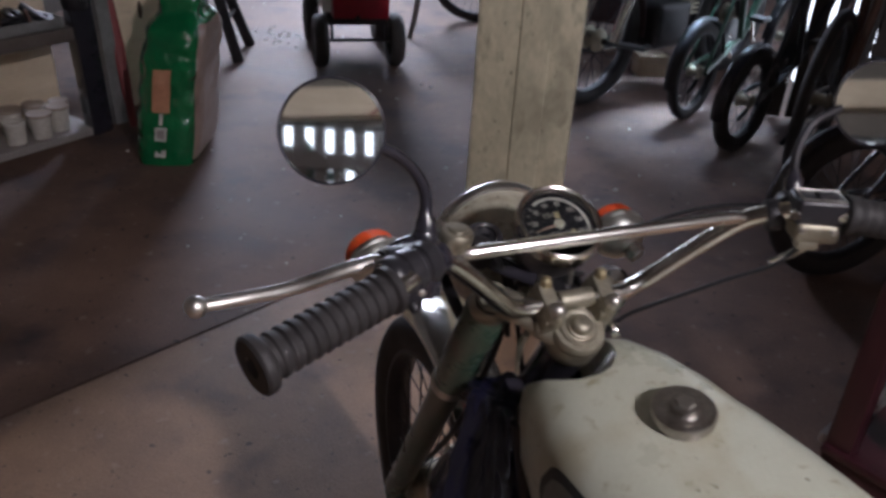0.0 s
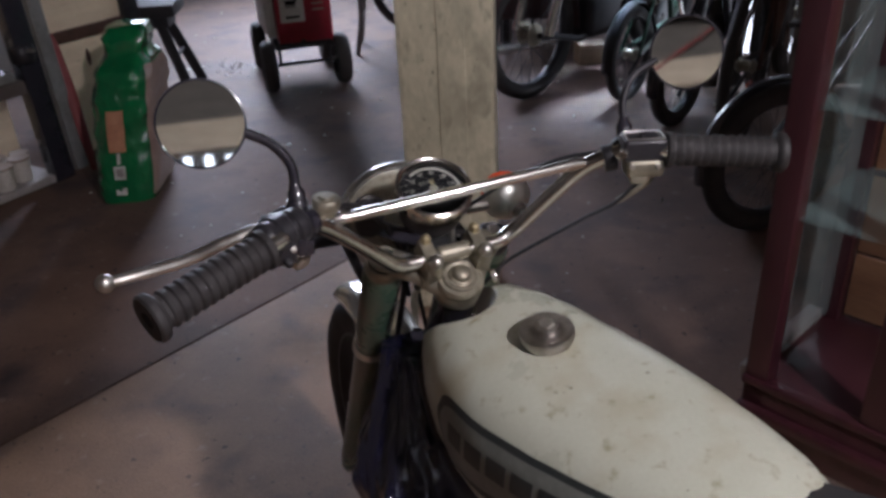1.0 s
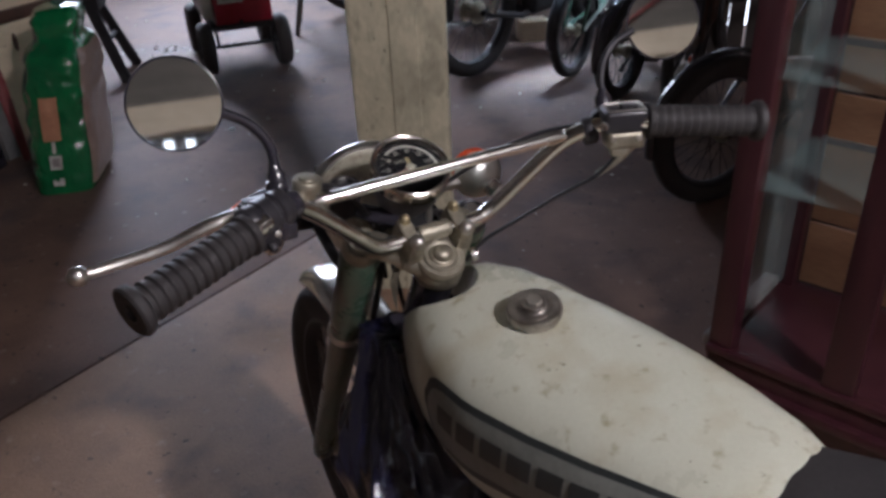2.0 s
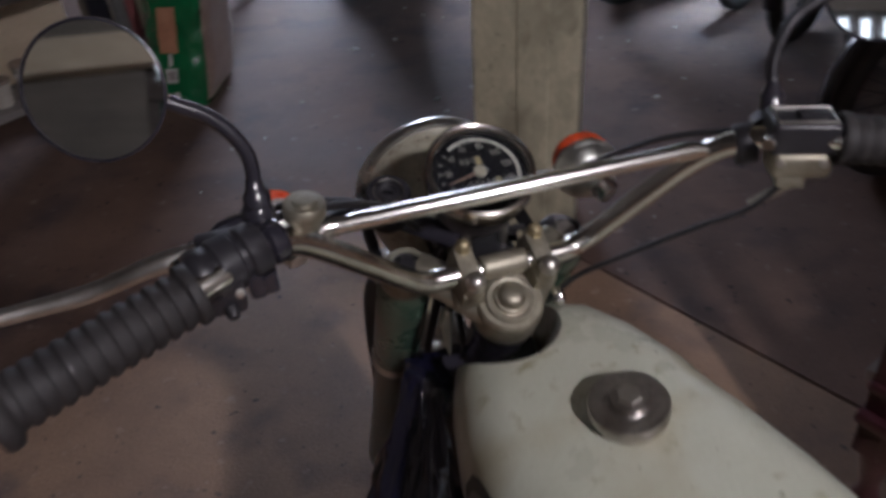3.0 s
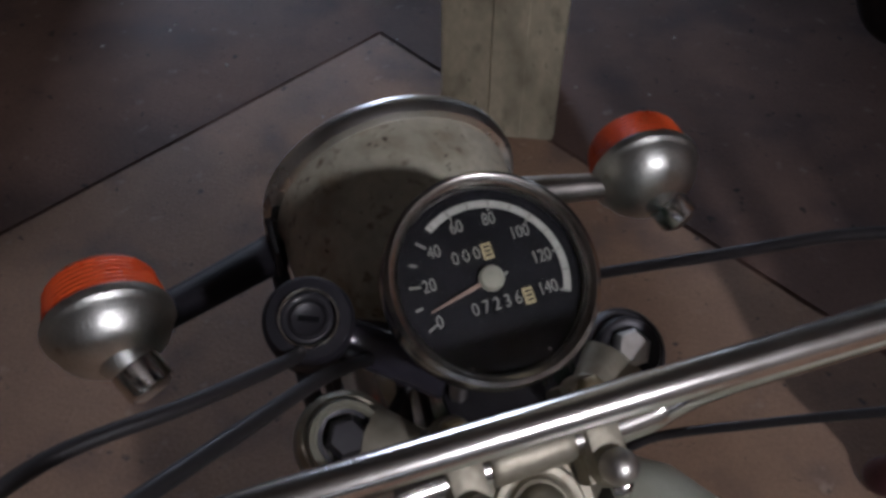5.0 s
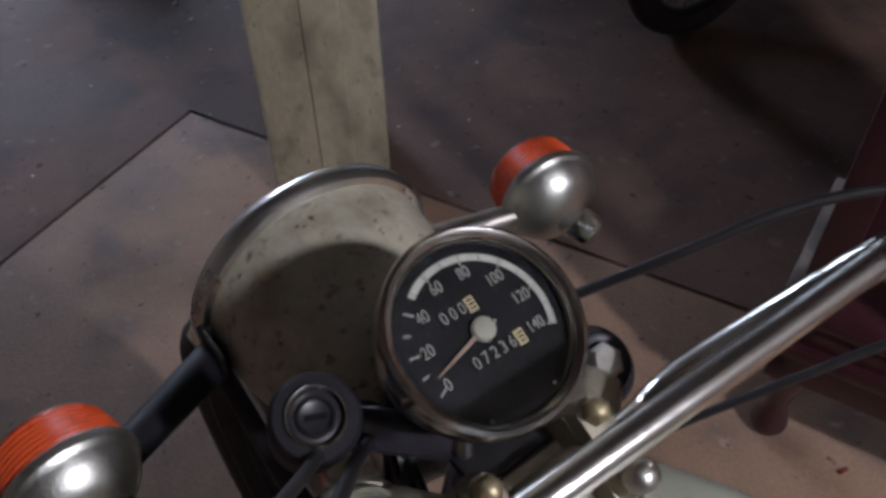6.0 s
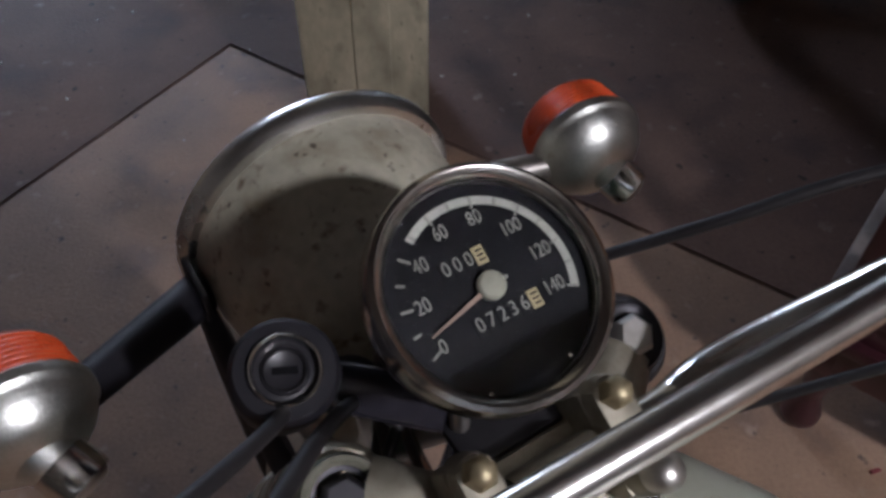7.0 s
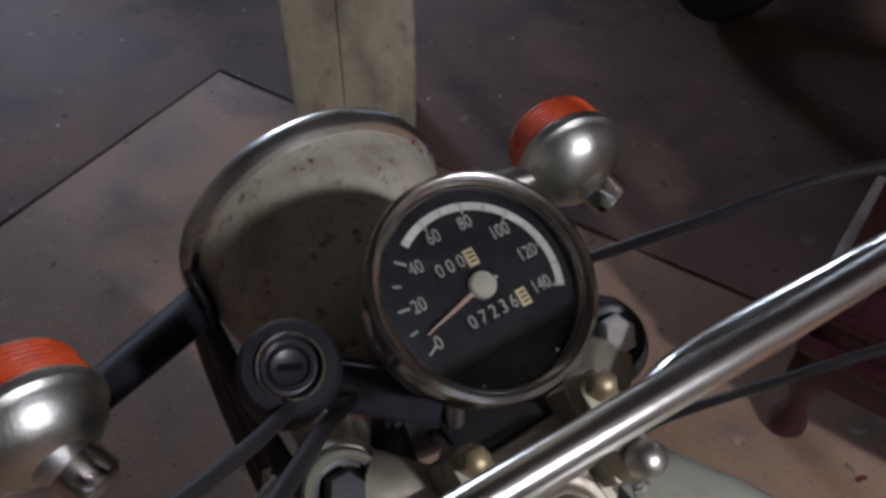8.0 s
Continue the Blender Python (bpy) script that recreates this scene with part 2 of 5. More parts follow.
DARKSHELF = surf("dark_shelf_board", (0.15, 0.125, 0.11), (0.08, 0.066, 0.06), 0.6, scale=4, fine=60, bump=0.2)
POTWHITE = surf("white_plastic_pot", (0.62, 0.59, 0.53), (0.5, 0.47, 0.42), 0.4, scale=16, fine=90, bump=0.08, spots=((0.3, 0.25, 0.2), 20, 0.66))
POTBROWN = surf("stained_pot_lid", (0.40, 0.33, 0.27), (0.28, 0.22, 0.18), 0.5, scale=16, fine=90, bump=0.1)
TARPAULIN = surf("dark_red_tarpaulin", (0.075, 0.03, 0.03), (0.04, 0.02, 0.022), 0.6, scale=4, fine=40, bump=0.3, depth=0.004)
BICYCLEGREEN = surf("green_bicycle_paint", (0.03, 0.085, 0.05), (0.02, 0.05, 0.03), 0.4, scale=12, fine=80, bump=0.05)
RUSTBROWN = surf("brown_painted_metal", (0.12, 0.06, 0.045), (0.07, 0.04, 0.03), 0.45, 0.3, scale=12, fine=80, bump=0.1)
REDPLASTIC = surf("faded_red_plastic", (0.24, 0.045, 0.045), (0.17, 0.03, 0.032), 0.5, scale=10, fine=70, bump=0.1)
GATEWOOD = surf("gate_wood", (0.055, 0.045, 0.04), (0.035, 0.028, 0.025), 0.75, scale=5, fine=60, bump=0.3, stretch=(5, 5, 0.7))
BEAMWOOD = surf("pale_beam_wood", (0.50, 0.44, 0.34), (0.38, 0.33, 0.25), 0.7, scale=4, fine=50, stretch=(0.7, 5, 5))
GABLE = surf("grey_gable_boards", (0.13, 0.12, 0.105), (0.08, 0.074, 0.065), 0.8, scale=2, fine=50, stretch=(1, 1, 6))
DAYSKY = glow("bright_daylight_haze", (0.93, 0.98, 1.0), 2.6)
# weaker copy of the daylight glow, dimmed to cut the fill through the gate
YARDHAZE = glow("dimmed_daylight_haze", (0.93, 0.98, 1.0), 1.4)
FOLIAGE = surf("hedge_leaves", (0.028, 0.085, 0.042), (0.010, 0.034, 0.018), 0.6, scale=10, fine=60, bump=0.4)
LITTER = surf("pale_litter", (0.55, 0.52, 0.47), (0.42, 0.38, 0.33), 0.7, scale=20, fine=90)


# ---- mesh helpers ----
def add_box(bm, centre, size, m=None, bevel=0.0, seg=2):
    r = bmesh.ops.create_cube(bm, size=1.0, matrix=(m or Matrix()) @ Matrix.Translation(centre) @ Matrix.Diagonal((*size, 1)))
    if bevel:
        es = list({e for v in r["verts"] for e in v.link_edges})
        bmesh.ops.bevel(bm, geom=es, offset=bevel, segments=seg, affect="EDGES", profile=0.6)
    return bm


def box(centre, size, m=None, bevel=0.0, seg=2):
    return add_box(bmesh.new(), centre, size, m, bevel, seg)


def spline(pts, n=6):
    """Catmull-Rom through the points."""
    p = [Vector(q) for q in pts]
    p = [p[0] * 2 - p[1]] + p + [p[-1] * 2 - p[-2]]
    out = []
    for i in range(1, len(p) - 2):
        a, b, c, d = p[i - 1:i + 3]
        for k in range(n):
            t = k / n
            out.append(0.5 * ((2 * b) + (c - a) * t + (2 * a - 5 * b + 4 * c - d) * t * t + (3 * b - a - 3 * c + d) * t ** 3))
    out.append(p[-2])
    return out


def add_tube(bm, pts, radius, seg=14, caps=True, closed=False, flat=1.0):
    pts = [Vector(p) for p in pts]
    n = len(pts)
    rad = radius if isinstance(radius, (list, tuple)) else [radius] * n
    side, rings = None, []
    for i, p in enumerate(pts):
        if closed:
            d = (pts[(i + 1) % n] - pts[i - 1]).normalized()
        else:
            d = (pts[min(i + 1, n - 1)] - pts[max(i - 1, 0)]).normalized()
        if side is None:
            side = d.orthogonal().normalized()
        side = (side - d * side.dot(d)).normalized()
        up = d.cross(side)
        rings.append([bm.verts.new(p + (side * math.cos(2 * math.pi * k / seg) + up * math.sin(2 * math.pi * k / seg) * flat) * rad[i]) for k in range(seg)])
    for i in range(n if closed else n - 1):
        a, b = rings[i], rings[(i + 1) % n]
        for k in range(seg):
            f = bm.faces.new((a[k], a[(k + 1) % seg], b[(k + 1) % seg], b[k]))
            f.smooth = True
    if caps and not closed:
        bm.faces.new(rings[0][::-1])
        bm.faces.new(rings[-1])
    return bm


def tube(pts, radius, seg=14, **kw):
    return add_tube(bmesh.new(), pts, radius, seg, **kw)


def add_lathe(bm, prof, m=None, seg=40, arc=(0.0, 2 * math.pi), smooth=True):
    """Turns the profile of (radius, height) round the z axis of m."""
    m = m or Matrix()
    full = abs(arc[1] - arc[0] - 2 * math.pi) < 1e-6
    rings = []
    for r, z in prof:
        if r < 1e-6 and full:
            rings.append([bm.verts.new(m @ Vector((0, 0, z)))])
            continue
        count = seg if full else seg + 1
        rings.append([bm.verts.new(m @ Vector((r * math.cos(arc[0] + (arc[1] - arc[0]) * k / seg), r * math.sin(arc[0] + (arc[1] - arc[0]) * k / seg), z))) for k in range(count)])
    for a, b in zip(rings, rings[1:]):
        for k in range(seg):
            j = (k + 1) % seg if full else k + 1
            if len(a) == 1 and len(b) == 1:
                continue
            if len(a) == 1:
                f = bm.faces.new((a[0], b[k], b[j]))
            elif len(b) == 1:
                f = bm.faces.new((a[k], a[j], b[0]))
            else:
                f = bm.faces.new((a[k], a[j], b[j], b[k]))
            f.smooth = smooth
    return bm


def lathe(prof, m=None, seg=40, **kw):
    return add_lathe(bmesh.new(), prof, m, seg, **kw)


def axis_at(p, d, spin=0.0):
    """A matrix at p whose z axis points along d."""
    return Matrix.Translation(p) @ Vector(d).to_track_quat("Z", "Y").to_matrix().to_4x4() @ pose(0, 0, 0, 0, 0, spin)


def hexagon(r, z0, z1, m, chamfer=0.0015):
    bm = bmesh.new()
    prof = [(0, z0), (r, z0), (r, z1 - chamfer), (r - chamfer, z1), (0, z1)]
    return add_lathe(bm, prof, m, 6, smooth=False)


def finish(bm, name, material, sharp=42):
    bmesh.ops.recalc_face_normals(bm, faces=bm.faces)
    me = bpy.data.meshes.new(name)
    for f in bm.faces:
        f.smooth = True
    for e in bm.edges:
        if len(e.link_faces) == 2 and e.calc_face_angle(0) > radians(sharp):
            e.smooth = False
    bm.to_mesh(me)
    bm.free()
    me.materials.append(material)
    return me


def part(name, bm, material, parent, label="", sharp=42):
    ob = new(name, finish(bm, name, material, sharp))
    ob.parent = parent
    return tagged(ob, label)


def thing(name, label, category, m=None, group="", kind=""):
    ob = new(name)
    ob.empty_display_size = 0.1
    ob.matrix_world = m or Matrix()
    return tagged(ob, label, category, group, kind)


def single(name, bm, material, label, category="", m=None, group="", kind="", sharp=42):
    ob = new(name, finish(bm, name, material, sharp))
    ob.matrix_world = m or Matrix()
    return tagged(ob, label, category, group, kind)


def text_mesh(word, size, material, name, parent, m, depth=0.0003, align="CENTER"):
    cu = bpy.data.curves.new(name, "FONT")
    cu.body, cu.size, cu.extrude, cu.align_x, cu.align_y = word, size, depth, align, "CENTER"
    tmp = new("temporary", cu)
    dg = bpy.context.evaluated_depsgraph_get()
    me = bpy.data.meshes.new_from_object(tmp.evaluated_get(dg))
    bpy.data.objects.remove(tmp)
    me.materials.clear()
    me.materials.append(material)
    me.transform(m)
    ob = new(name, me)
    ob.parent = parent
    return ob


# ---- the garage ----
JA, JB = Vector((0.595, 0.804)), Vector((0.784, -0.62))  # directions of the two floor joints
CORNER = Vector((-0.10, 2.55))


def plate(outline, name, material, label, bevel=0.0035, top=0.0):
    bm = bmesh.new()
    f = bm.faces.new([bm.verts.new((x, y, top)) for x, y in outline])
    if f.normal.z < 0:
        f.normal_flip()
    r = bmesh.ops.extrude_face_region(bm, geom=[f])
    bmesh.ops.translate(bm, verts=[v for v in r["geom"] if isinstance(v, bmesh.types.BMVert)], vec=(0, 0, -0.04))
    bmesh.ops.bevel(bm, geom=[e for e in bm.edges if all(abs(v.co.z - top) < 1e-6 for v in e.verts)], offset=bevel, segments=2, affect="EDGES")
    return bm


ground = single("floor", box((0.2, 3.2, -0.0285), (9.2, 13.6, 0.045)), EARTH, "dark earth bed under the concrete floor plates", kind="structure")


def off(p, d, n, along, side):
    q = p + d * along + n * side
    return (q.x, q.y)


NA, NB = Vector((JA.y, -JA.x)), Vector((-JB.y, JB.x))  # to the right of A, to the far side of B
g = 0.0011
rest = [off(CORNER, JB, NB, 6.2, g), (9.0, 9.9), (-6.0, 9.9), (-6.0, -3.8), off(CORNER, JA, -NA, -8.0, g), (CORNER.x - NA.x * g + NB.x * g, CORNER.y - NA.y * g + NB.y * g)]
near_right = [off(CORNER, JB, -NB, 6.2, g), (CORNER.x + NA.x * g - NB.x * g, CORNER.y + NA.y * g - NB.y * g), off(CORNER, JA, NA, -8.0, g), (4.8, -3.8)]
part("floor_slab", plate(rest, "floor_slab", GREYFLOOR, ""), GREYFLOOR, ground, "worn brown-grey concrete slab, littered and oil-stained")
part("floor_slab", plate(near_right, "floor_slab", SLAB, ""), SLAB, ground, "beige concrete slab")

HGT = 2.75
# walls: left, right, back with a gate opening, far with openings
single("wall_west", box((-2.75, 3.0, HGT / 2), (0.16, 13.4, HGT)), PLASTER, "grimy grey plaster side wall", "wall", kind="structure")
single("wall_east", box((3.75, 3.0, HGT / 2), (0.16, 13.4, HGT)), PLASTER, "grimy grey plaster side wall", "wall", kind="structure")


def wall_x(name, y, spans, label, material=PLASTER):
    bm = bmesh.new()
    for x0, x1, z0, z1 in spans:
        add_box(bm, ((x0 + x1) / 2, y, (z0 + z1) / 2), (x1 - x0, 0.16, z1 - z0))
    return single(name, bm, material, label, "wall", kind="structure")


wall_x("wall_south", -3.15, [(-2.67, 0.0, 0, HGT), (3.1, 3.67, 0, HGT), (0.0, 3.1, 2.18, HGT), (0.0, 3.1, 0, 0.9)], "grey boarded wall with a wide slatted gate opening", GABLE)
# unseen wall; its right part is closed to keep daylight off the floor
wall_x("wall_north", 9.6, [(-2.67, -2.4, 0, HGT), (0.6, 3.67, 0, HGT), (-2.4, 0.6, 2.55, HGT)], "unseen far wall with a wide doorway, closed on the right to hold back daylight")
cl = bmesh.new()
add_box(cl, (0.5, 3.2, HGT + 0.06), (6.8, 13.2, 0.1))
for i in range(11):
    add_box(cl, (0.5, -2.6 + i * 1.2, HGT - 0.06), (6.6, 0.09, 0.13))
for i in range(28):
    add_box(cl, (-2.6 + i * 0.235, 3.2, HGT + 0.004), (0.222, 13.0, 0.02))
single("ceiling", cl, CEILING, "grey board ceiling on rafters", "ceiling", kind="structure")

# slatted gate behind the camera, with daylight beyond
gate = thing("slatted_gate", "dark wooden slatted gate with daylight between the boards", "gate", pose(1.1, -3.15, 0), kind="structure")
for i in range(26):
    part("slat", box((-1.08 + i * 0.121, 0, 1.54), (0.074, 0.025, 1.27), bevel=0.003), GATEWOOD, gate)
for z, h in ((0.96, 0.12), (1.50, 0.10), (1.96, 0.10)):
    part("rail", box((0.45, 0.03, z), (3.1, 0.03, h), bevel=0.004), GATEWOOD, gate)
single("lintel_beam", box((0, 0, 0), (4.4, 0.12, 0.17), pose(1.3, -3.0, 2.285, 0, -6, 0), bevel=0.01), BEAMWOOD, "pale timber lintel beam over the gate", "beam", kind="structure")
single("red_conduit", tube([(1.35, -2.91, 2.20), (2.02, -2.91, 2.66), (2.06, -2.91, 2.74)], 0.009, 12), REDPLASTIC, "thin red conduit slanting over the gate lintel", "conduit", kind="structure")
single("backdrop_south", box((1.1, -6.0, 1.4), (14, 0.05, 9.0)), YARDHAZE, "bright hazy daylight outside the gate", kind="structure")
hb = bmesh.new()
rg = random.Random(3)
for k in range(11000):
    hx = rg.uniform(-1.0, 4.5)
    c = Vector((hx, rg.uniform(-5.6, -5.0), (2.35 if hx < 1.7 else 2.0) * math.sqrt(rg.random()) + rg.uniform(0, 0.2)))
    m = Matrix.Translation(c) @ pose(0, 0, 0, rg.uniform(0, 360), rg.uniform(0, 360), rg.uniform(0, 360))
    q = [hb.verts.new(m @ Vector(p)) for p in ((-0.08, 0, 0), (0, -0.045, 0.01), (0.09, 0, 0), (0, 0.045, 0.01))]
    hb.faces.new(q)
single("hedge", hb, FOLIAGE, "leafy green hedge outside the gate", "hedge", kind="stuff")
single("backdrop_north", box((0.3, 13.5, 1.8), (18, 0.05, 6.5)), DAYSKY, "bright daylight beyond the far doorway", kind="structure")

# post
post = thing("wooden_post", "cream painted square post with worn stained paint", "post", pose(0.2245, 2.312, 0), kind="structure")
part("post_core", box((0, 0, HGT / 2), (0.241, 0.23, HGT), bevel=0.012), POSTPAINT, post)
part("batten", box((0.014, -0.1108, HGT / 2), (0.070, 0.017, HGT - 0.01), bevel=0.004, seg=3), POSTPAINT, post, "raised moulding strip down the face")

# dark board partition with daylight between the boards
fence = thing("slatted_partition", "dark board partition with bright gaps of daylight", "partition", pose(2.46, 4.22, 0), kind="structure")
for i in range(24):
    w = 0.068 + 0.010 * math.sin(i * 1.7) if i < 5 else 0.097
    part("board", box((-1.105 + i * 0.1, 0, 1.25), (w, 0.022, 2.48), bevel=0.003), GATEWOOD, fence)
for z in (0.70, 1.9):
    part("rail", box((0.03, 0.026, z), (2.4, 0.03, 0.1), bevel=0.003), GATEWOOD, fence)
single("backdrop_yard", box((2.66, 4.90, 1.3), (2.1, 0.05, 2.6)), DAYSKY, "bright daylight behind the board partition", kind="structure")

# unseen lamp behind the camera, added to carry the main light; its shade spares the ceiling
cl_ = thing("added_unseen_lamp", "unseen ceiling lamp with a warm bulb, added as the main light", "lamp", pose(1.62, -0.42, 0))
part("socket", lathe([(0, 2.53), (0.012, 2.53), (0.022, 2.52), (0.024, 2.48), (0.017, 2.478), (0, 2.478)], None, 24), POTWHITE, cl_)
part("flex", tube([(0, 0, 2.74), (0, 0, 2.525)], 0.006, 8), RUBBER, cl_)
part("shade", lathe([(0.024, 2.515), (0.050, 2.500), (0.110, 2.455), (0.150, 2.415), (0.153, 2.412), (0.150, 2.411), (0.108, 2.450), (0.048, 2.494), (0.024, 2.508)], None, 40), GREYMETAL, cl_, "shallow grey metal shade added to keep light off the ceiling")
part("bulb", lathe([(0, 2.395), (0.02, 2.40), (0.032, 2.425), (0.026, 2.46), (0.014, 2.49), (0.014, 2.51)], None, 24), glow("warm_bulb", (1.0, 0.86, 0.72), 4.0), cl_)


# ---- the motorcycle ----
bike = thing("motorcycle", "old small cream and chrome motorcycle with turned handlebar", "motorcycle", pose(0.3300, 1.0035, -0.0015, 0, 0, 28.5))
RAKE = 28.0
STEER = pose(0, 0, 0.795, RAKE)  # z along the steering axis, y forward


def st(x, y, z):
    return STEER @ Vector((x, y, z))


# top yoke
part("top_yoke", lathe([(0, -0.034), (0.0245, -0.034), (0.0272, -0.031), (0.0276, -0.018), (0.0262, -0.014), (0.0272, -0.012), (0.0276, -0.006), (0.0250, -0.002), (0, -0.002)], STEER), CASTALU, bike, "oxidised cast aluminium top yoke")
for s in (-1, 1):
    part("yoke_arm", tube(spline([st(s * 0.01, 0.002, -0.014), st(s * 0.04, 0.03, -0.013), st(s * 0.062, 0.050, -0.018)], 5), [0.020, 0.0195, 0.019, 0.018, 0.017, 0.016, 0.016, 0.016, 0.0165, 0.017, 0.017], 18, flat=0.62), CASTALU, bike)
    part("yoke_boss", lathe([(0, -0.036), (0.020, -0.036), (0.0215, -0.033), (0.0215, -0.021), (0.019, -0.018), (0, -0.018)], STEER @ Matrix.Translation((s * 0.069, 0.0535, 0))), CASTALU if s < 0 else DARKMETAL, bike)
part("yoke_bridge", box((0, 0.022, -0.012), (0.085, 0.034, 0.018), STEER, 0.005), CASTALU, bike)
nut = part("stem_nut", lathe([(0, -0.004), (0.0205, -0.004), (0.0208, -0.0008), (0.0196, 0.0008), (0.0165, 0.0010), (0.0152, 0.0002), (0.0140, 0.0006), (0.0135, 0.0030), (0.0126, 0.0036), (0.0112, 0.0036), (0.0108, 0.0060), (0.0098, 0.0084), (0.0078, 0.0102), (0.0045, 0.0112), (0, 0.0115)], STEER, 48), CASTALU, bike, "polished domed stem nut with washer")
for s in (-1, 1):
    cap = part("fork_cap", lathe([(0, 0.0), (0.0160, 0.0), (0.0160, 0.004), (0.0148, 0.006), (0.0125, 0.0045), (0.0105, 0.0045)], STEER @ Matrix.Translation((s * 0.069, 0.0535, -0.018))), DARKMETAL, bike)
    if s < 0:
        part("cap_ring", lathe([(0.0125, 0.0030), (0.0165, 0.0030), (0.0172, 0.0058), (0.0160, 0.0082), (0.0140, 0.0086), (0.0125, 0.0070), (0.0125, 0.0030)], STEER @ Matrix.Translation((s * 0.069, 0.0535, -0.018))), HUBCREAM, cap, "cream plastic ring")
    part("cap_bolt", hexagon(0.0098, 0.003, 0.011, STEER @ Matrix.Translation((s * 0.069, 0.0535, -0.018)), 0.0025), BRUSHED if s > 0 else DARKMETAL, cap)

# handlebar clamps
TUBE_Y, TUBE_Z = 0.025, 0.013
for s in (-1, 1):
    c = bmesh.new()
    add_box(c, (s * 0.030, TUBE_Y, 0.001), (0.019, 0.044, 0.024), STEER, 0.004)
    for e in (-0.016, 0.016):
        add_lathe(c, [(0, 0.004), (0.0080, 0.004), (0.0084, 0.006), (0.0082, 0.0170), (0.0070, 0.0208), (0, 0.0208)], STEER @ Matrix.Translation((s * 0.030, TUBE_Y + e, 0)), 24)
    add_box(c, (s * 0.030, TUBE_Y, 0.0150), (0.0165, 0.042, 0.0165), STEER, 0.0045)
    clamp = part("bar_clamp", c, CASTALU, bike, "cast aluminium handlebar clamp")
    for dy, material in ((0.016, BRASSY), (-0.016, BRUSHED)):
        b = bmesh.new()
        mm = STEER @ Matrix.Translation((s * 0.030, TUBE_Y + dy, 0.0225))
        if dy > 0:
            b = hexagon(0.0064, 0, 0.0072, mm, 0.0022)
            add_lathe(b, [(0.0050, 0.0066), (0.0042, 0.0082), (0.0022, 0.0092), (0, 0.0095)], mm, 18)
        else:
            b = lathe([(0, 0), (0.0074, 0), (0.0078, 0.004), (0.0070, 0.0080), (0.0044, 0.0105), (0, 0.0115)], mm, 24)
        part("clamp_bolt", b, material, clamp)

# matt sleeve added over the chrome, giving the shaded middle of the bar its dullness
part("shaded_bar_sleeve", lathe([(0.0086, -0.019), (0.0094, -0.018), (0.0096, -0.014), (0.0096, 0.012), (0.0092, 0.016), (0.0086, 0.018)], axis_at(st(0, TUBE_Y, TUBE_Z), (1, 0, 0)), 28), CASTALU, bike, "dull sleeve added for the shaded handlebar between the clamps")

# handlebar tube
half = [(0.0, 0.0164, 0.8165), (0.05, 0.0164, 0.8165), (0.066, 0.014, 0.8195), (0.082, 0.008, 0.832), (0.118, -0.012, 0.871), (0.15, -0.029, 0.904), (0.168, -0.041, 0.918), (0.19, -0.062, 0.9275), (0.215, -0.085, 0.9285), (0.322, -0.1315, 0.9205)]
pts = [(-0.3215, -0.1270, 0.9115)] + [(-x, y, z) for x, y, z in half[-2:0:-1]] + half[:2] + [(0.066, 0.0175, 0.8203), (0.082, 0.0142, 0.832), (0.114, -0.0050, 0.871), (0.138, -0.0205, 0.8995), (0.155, -0.0345, 0.9145), (0.180, -0.056, 0.9265), (0.215, -0.085, 0.9285), (0.312, -0.1268, 0.9210)]
part("handlebar", tube(spline(pts, 6), 0.0088, 20), CHROME, bike, "worn chrome handlebar tube")
CB0, CB1 = Vector((-0.140, -0.0116, 0.9020)), Vector((0.129, -0.0236, 0.9095))
part("crossbar", tube([CB0, CB0.lerp(CB1, 0.03), CB0.lerp(CB1, 0.97), CB1], [0.0058, 0.0062, 0.0062, 0.0058], 24), SATINBAR, bike, "bright chrome crossbar brace")
for s, e, way in ((-1, CB0, Vector((-0.008, -0.011, -0.004))), (1, CB1, Vector((0.012, -0.004, 0.0)))):
    part("crossbar_lug", tube([e + way, e, e - Vector((s * 0.012, 0, 0))], [0.0045, 0.0075, 0.0068], 16), CHROME, bike)

# grips
for s in (-1, 1):
    a, b = Vector((s * 0.206, -0.0765, 0.9285)), Vector((0.317, -0.129, 0.9205))
    if s < 0:
        a, b = Vector((-0.219, -0.0850, 0.9260)), Vector((-0.327, -0.1295, 0.9105))
    L = (b - a).length
    prof = [(0.0, 0.0), (0.0175, 0.0), (0.0185, 0.002), (0.0185, 0.006), (0.0150, 0.008)]
    nr = 11
    for i in range(nr):
        z0 = 0.010 + (L - 0.024) * i / nr
        dz = (L - 0.024) / nr
        prof += [(0.0150, z0), (0.0166, z0 + dz * 0.22), (0.0168, z0 + dz * 0.62), (0.0150, z0 + dz * 0.84)]
    prof += [(0.0155, L - 0.012), (0.0205, L - 0.009), (0.0215, L - 0.006), (0.0215, L - 0.002), (0.0195, L), (0.008, L), (0.0065, L - 0.004), (0, L - 0.004)]
    part("grip", lathe(prof, axis_at(a, b - a), 28), RUBBER, bike, "ribbed black rubber handlebar grip")


# control housings, levers, mirrors
def lever(s, pts, rad, material):
    b = bmesh.new()
    p = spline(pts, 6)
    n = len(p)
    rr = [rad * (1.05 - 0.35 * i / (n - 1)) for i in range(n)]
    add_tube(b, p, rr, 14, flat=0.75)
    if s < 0:
        add_lathe(b, [(0, -0.0085)] + [(0.0085 * math.sin(math.pi * k / 10), -0.0085 * math.cos(math.pi * k / 10)) for k in range(1, 10)] + [(0, 0.0085)], axis_at(p[-1], (0, 0, 1)), 18)
    return b


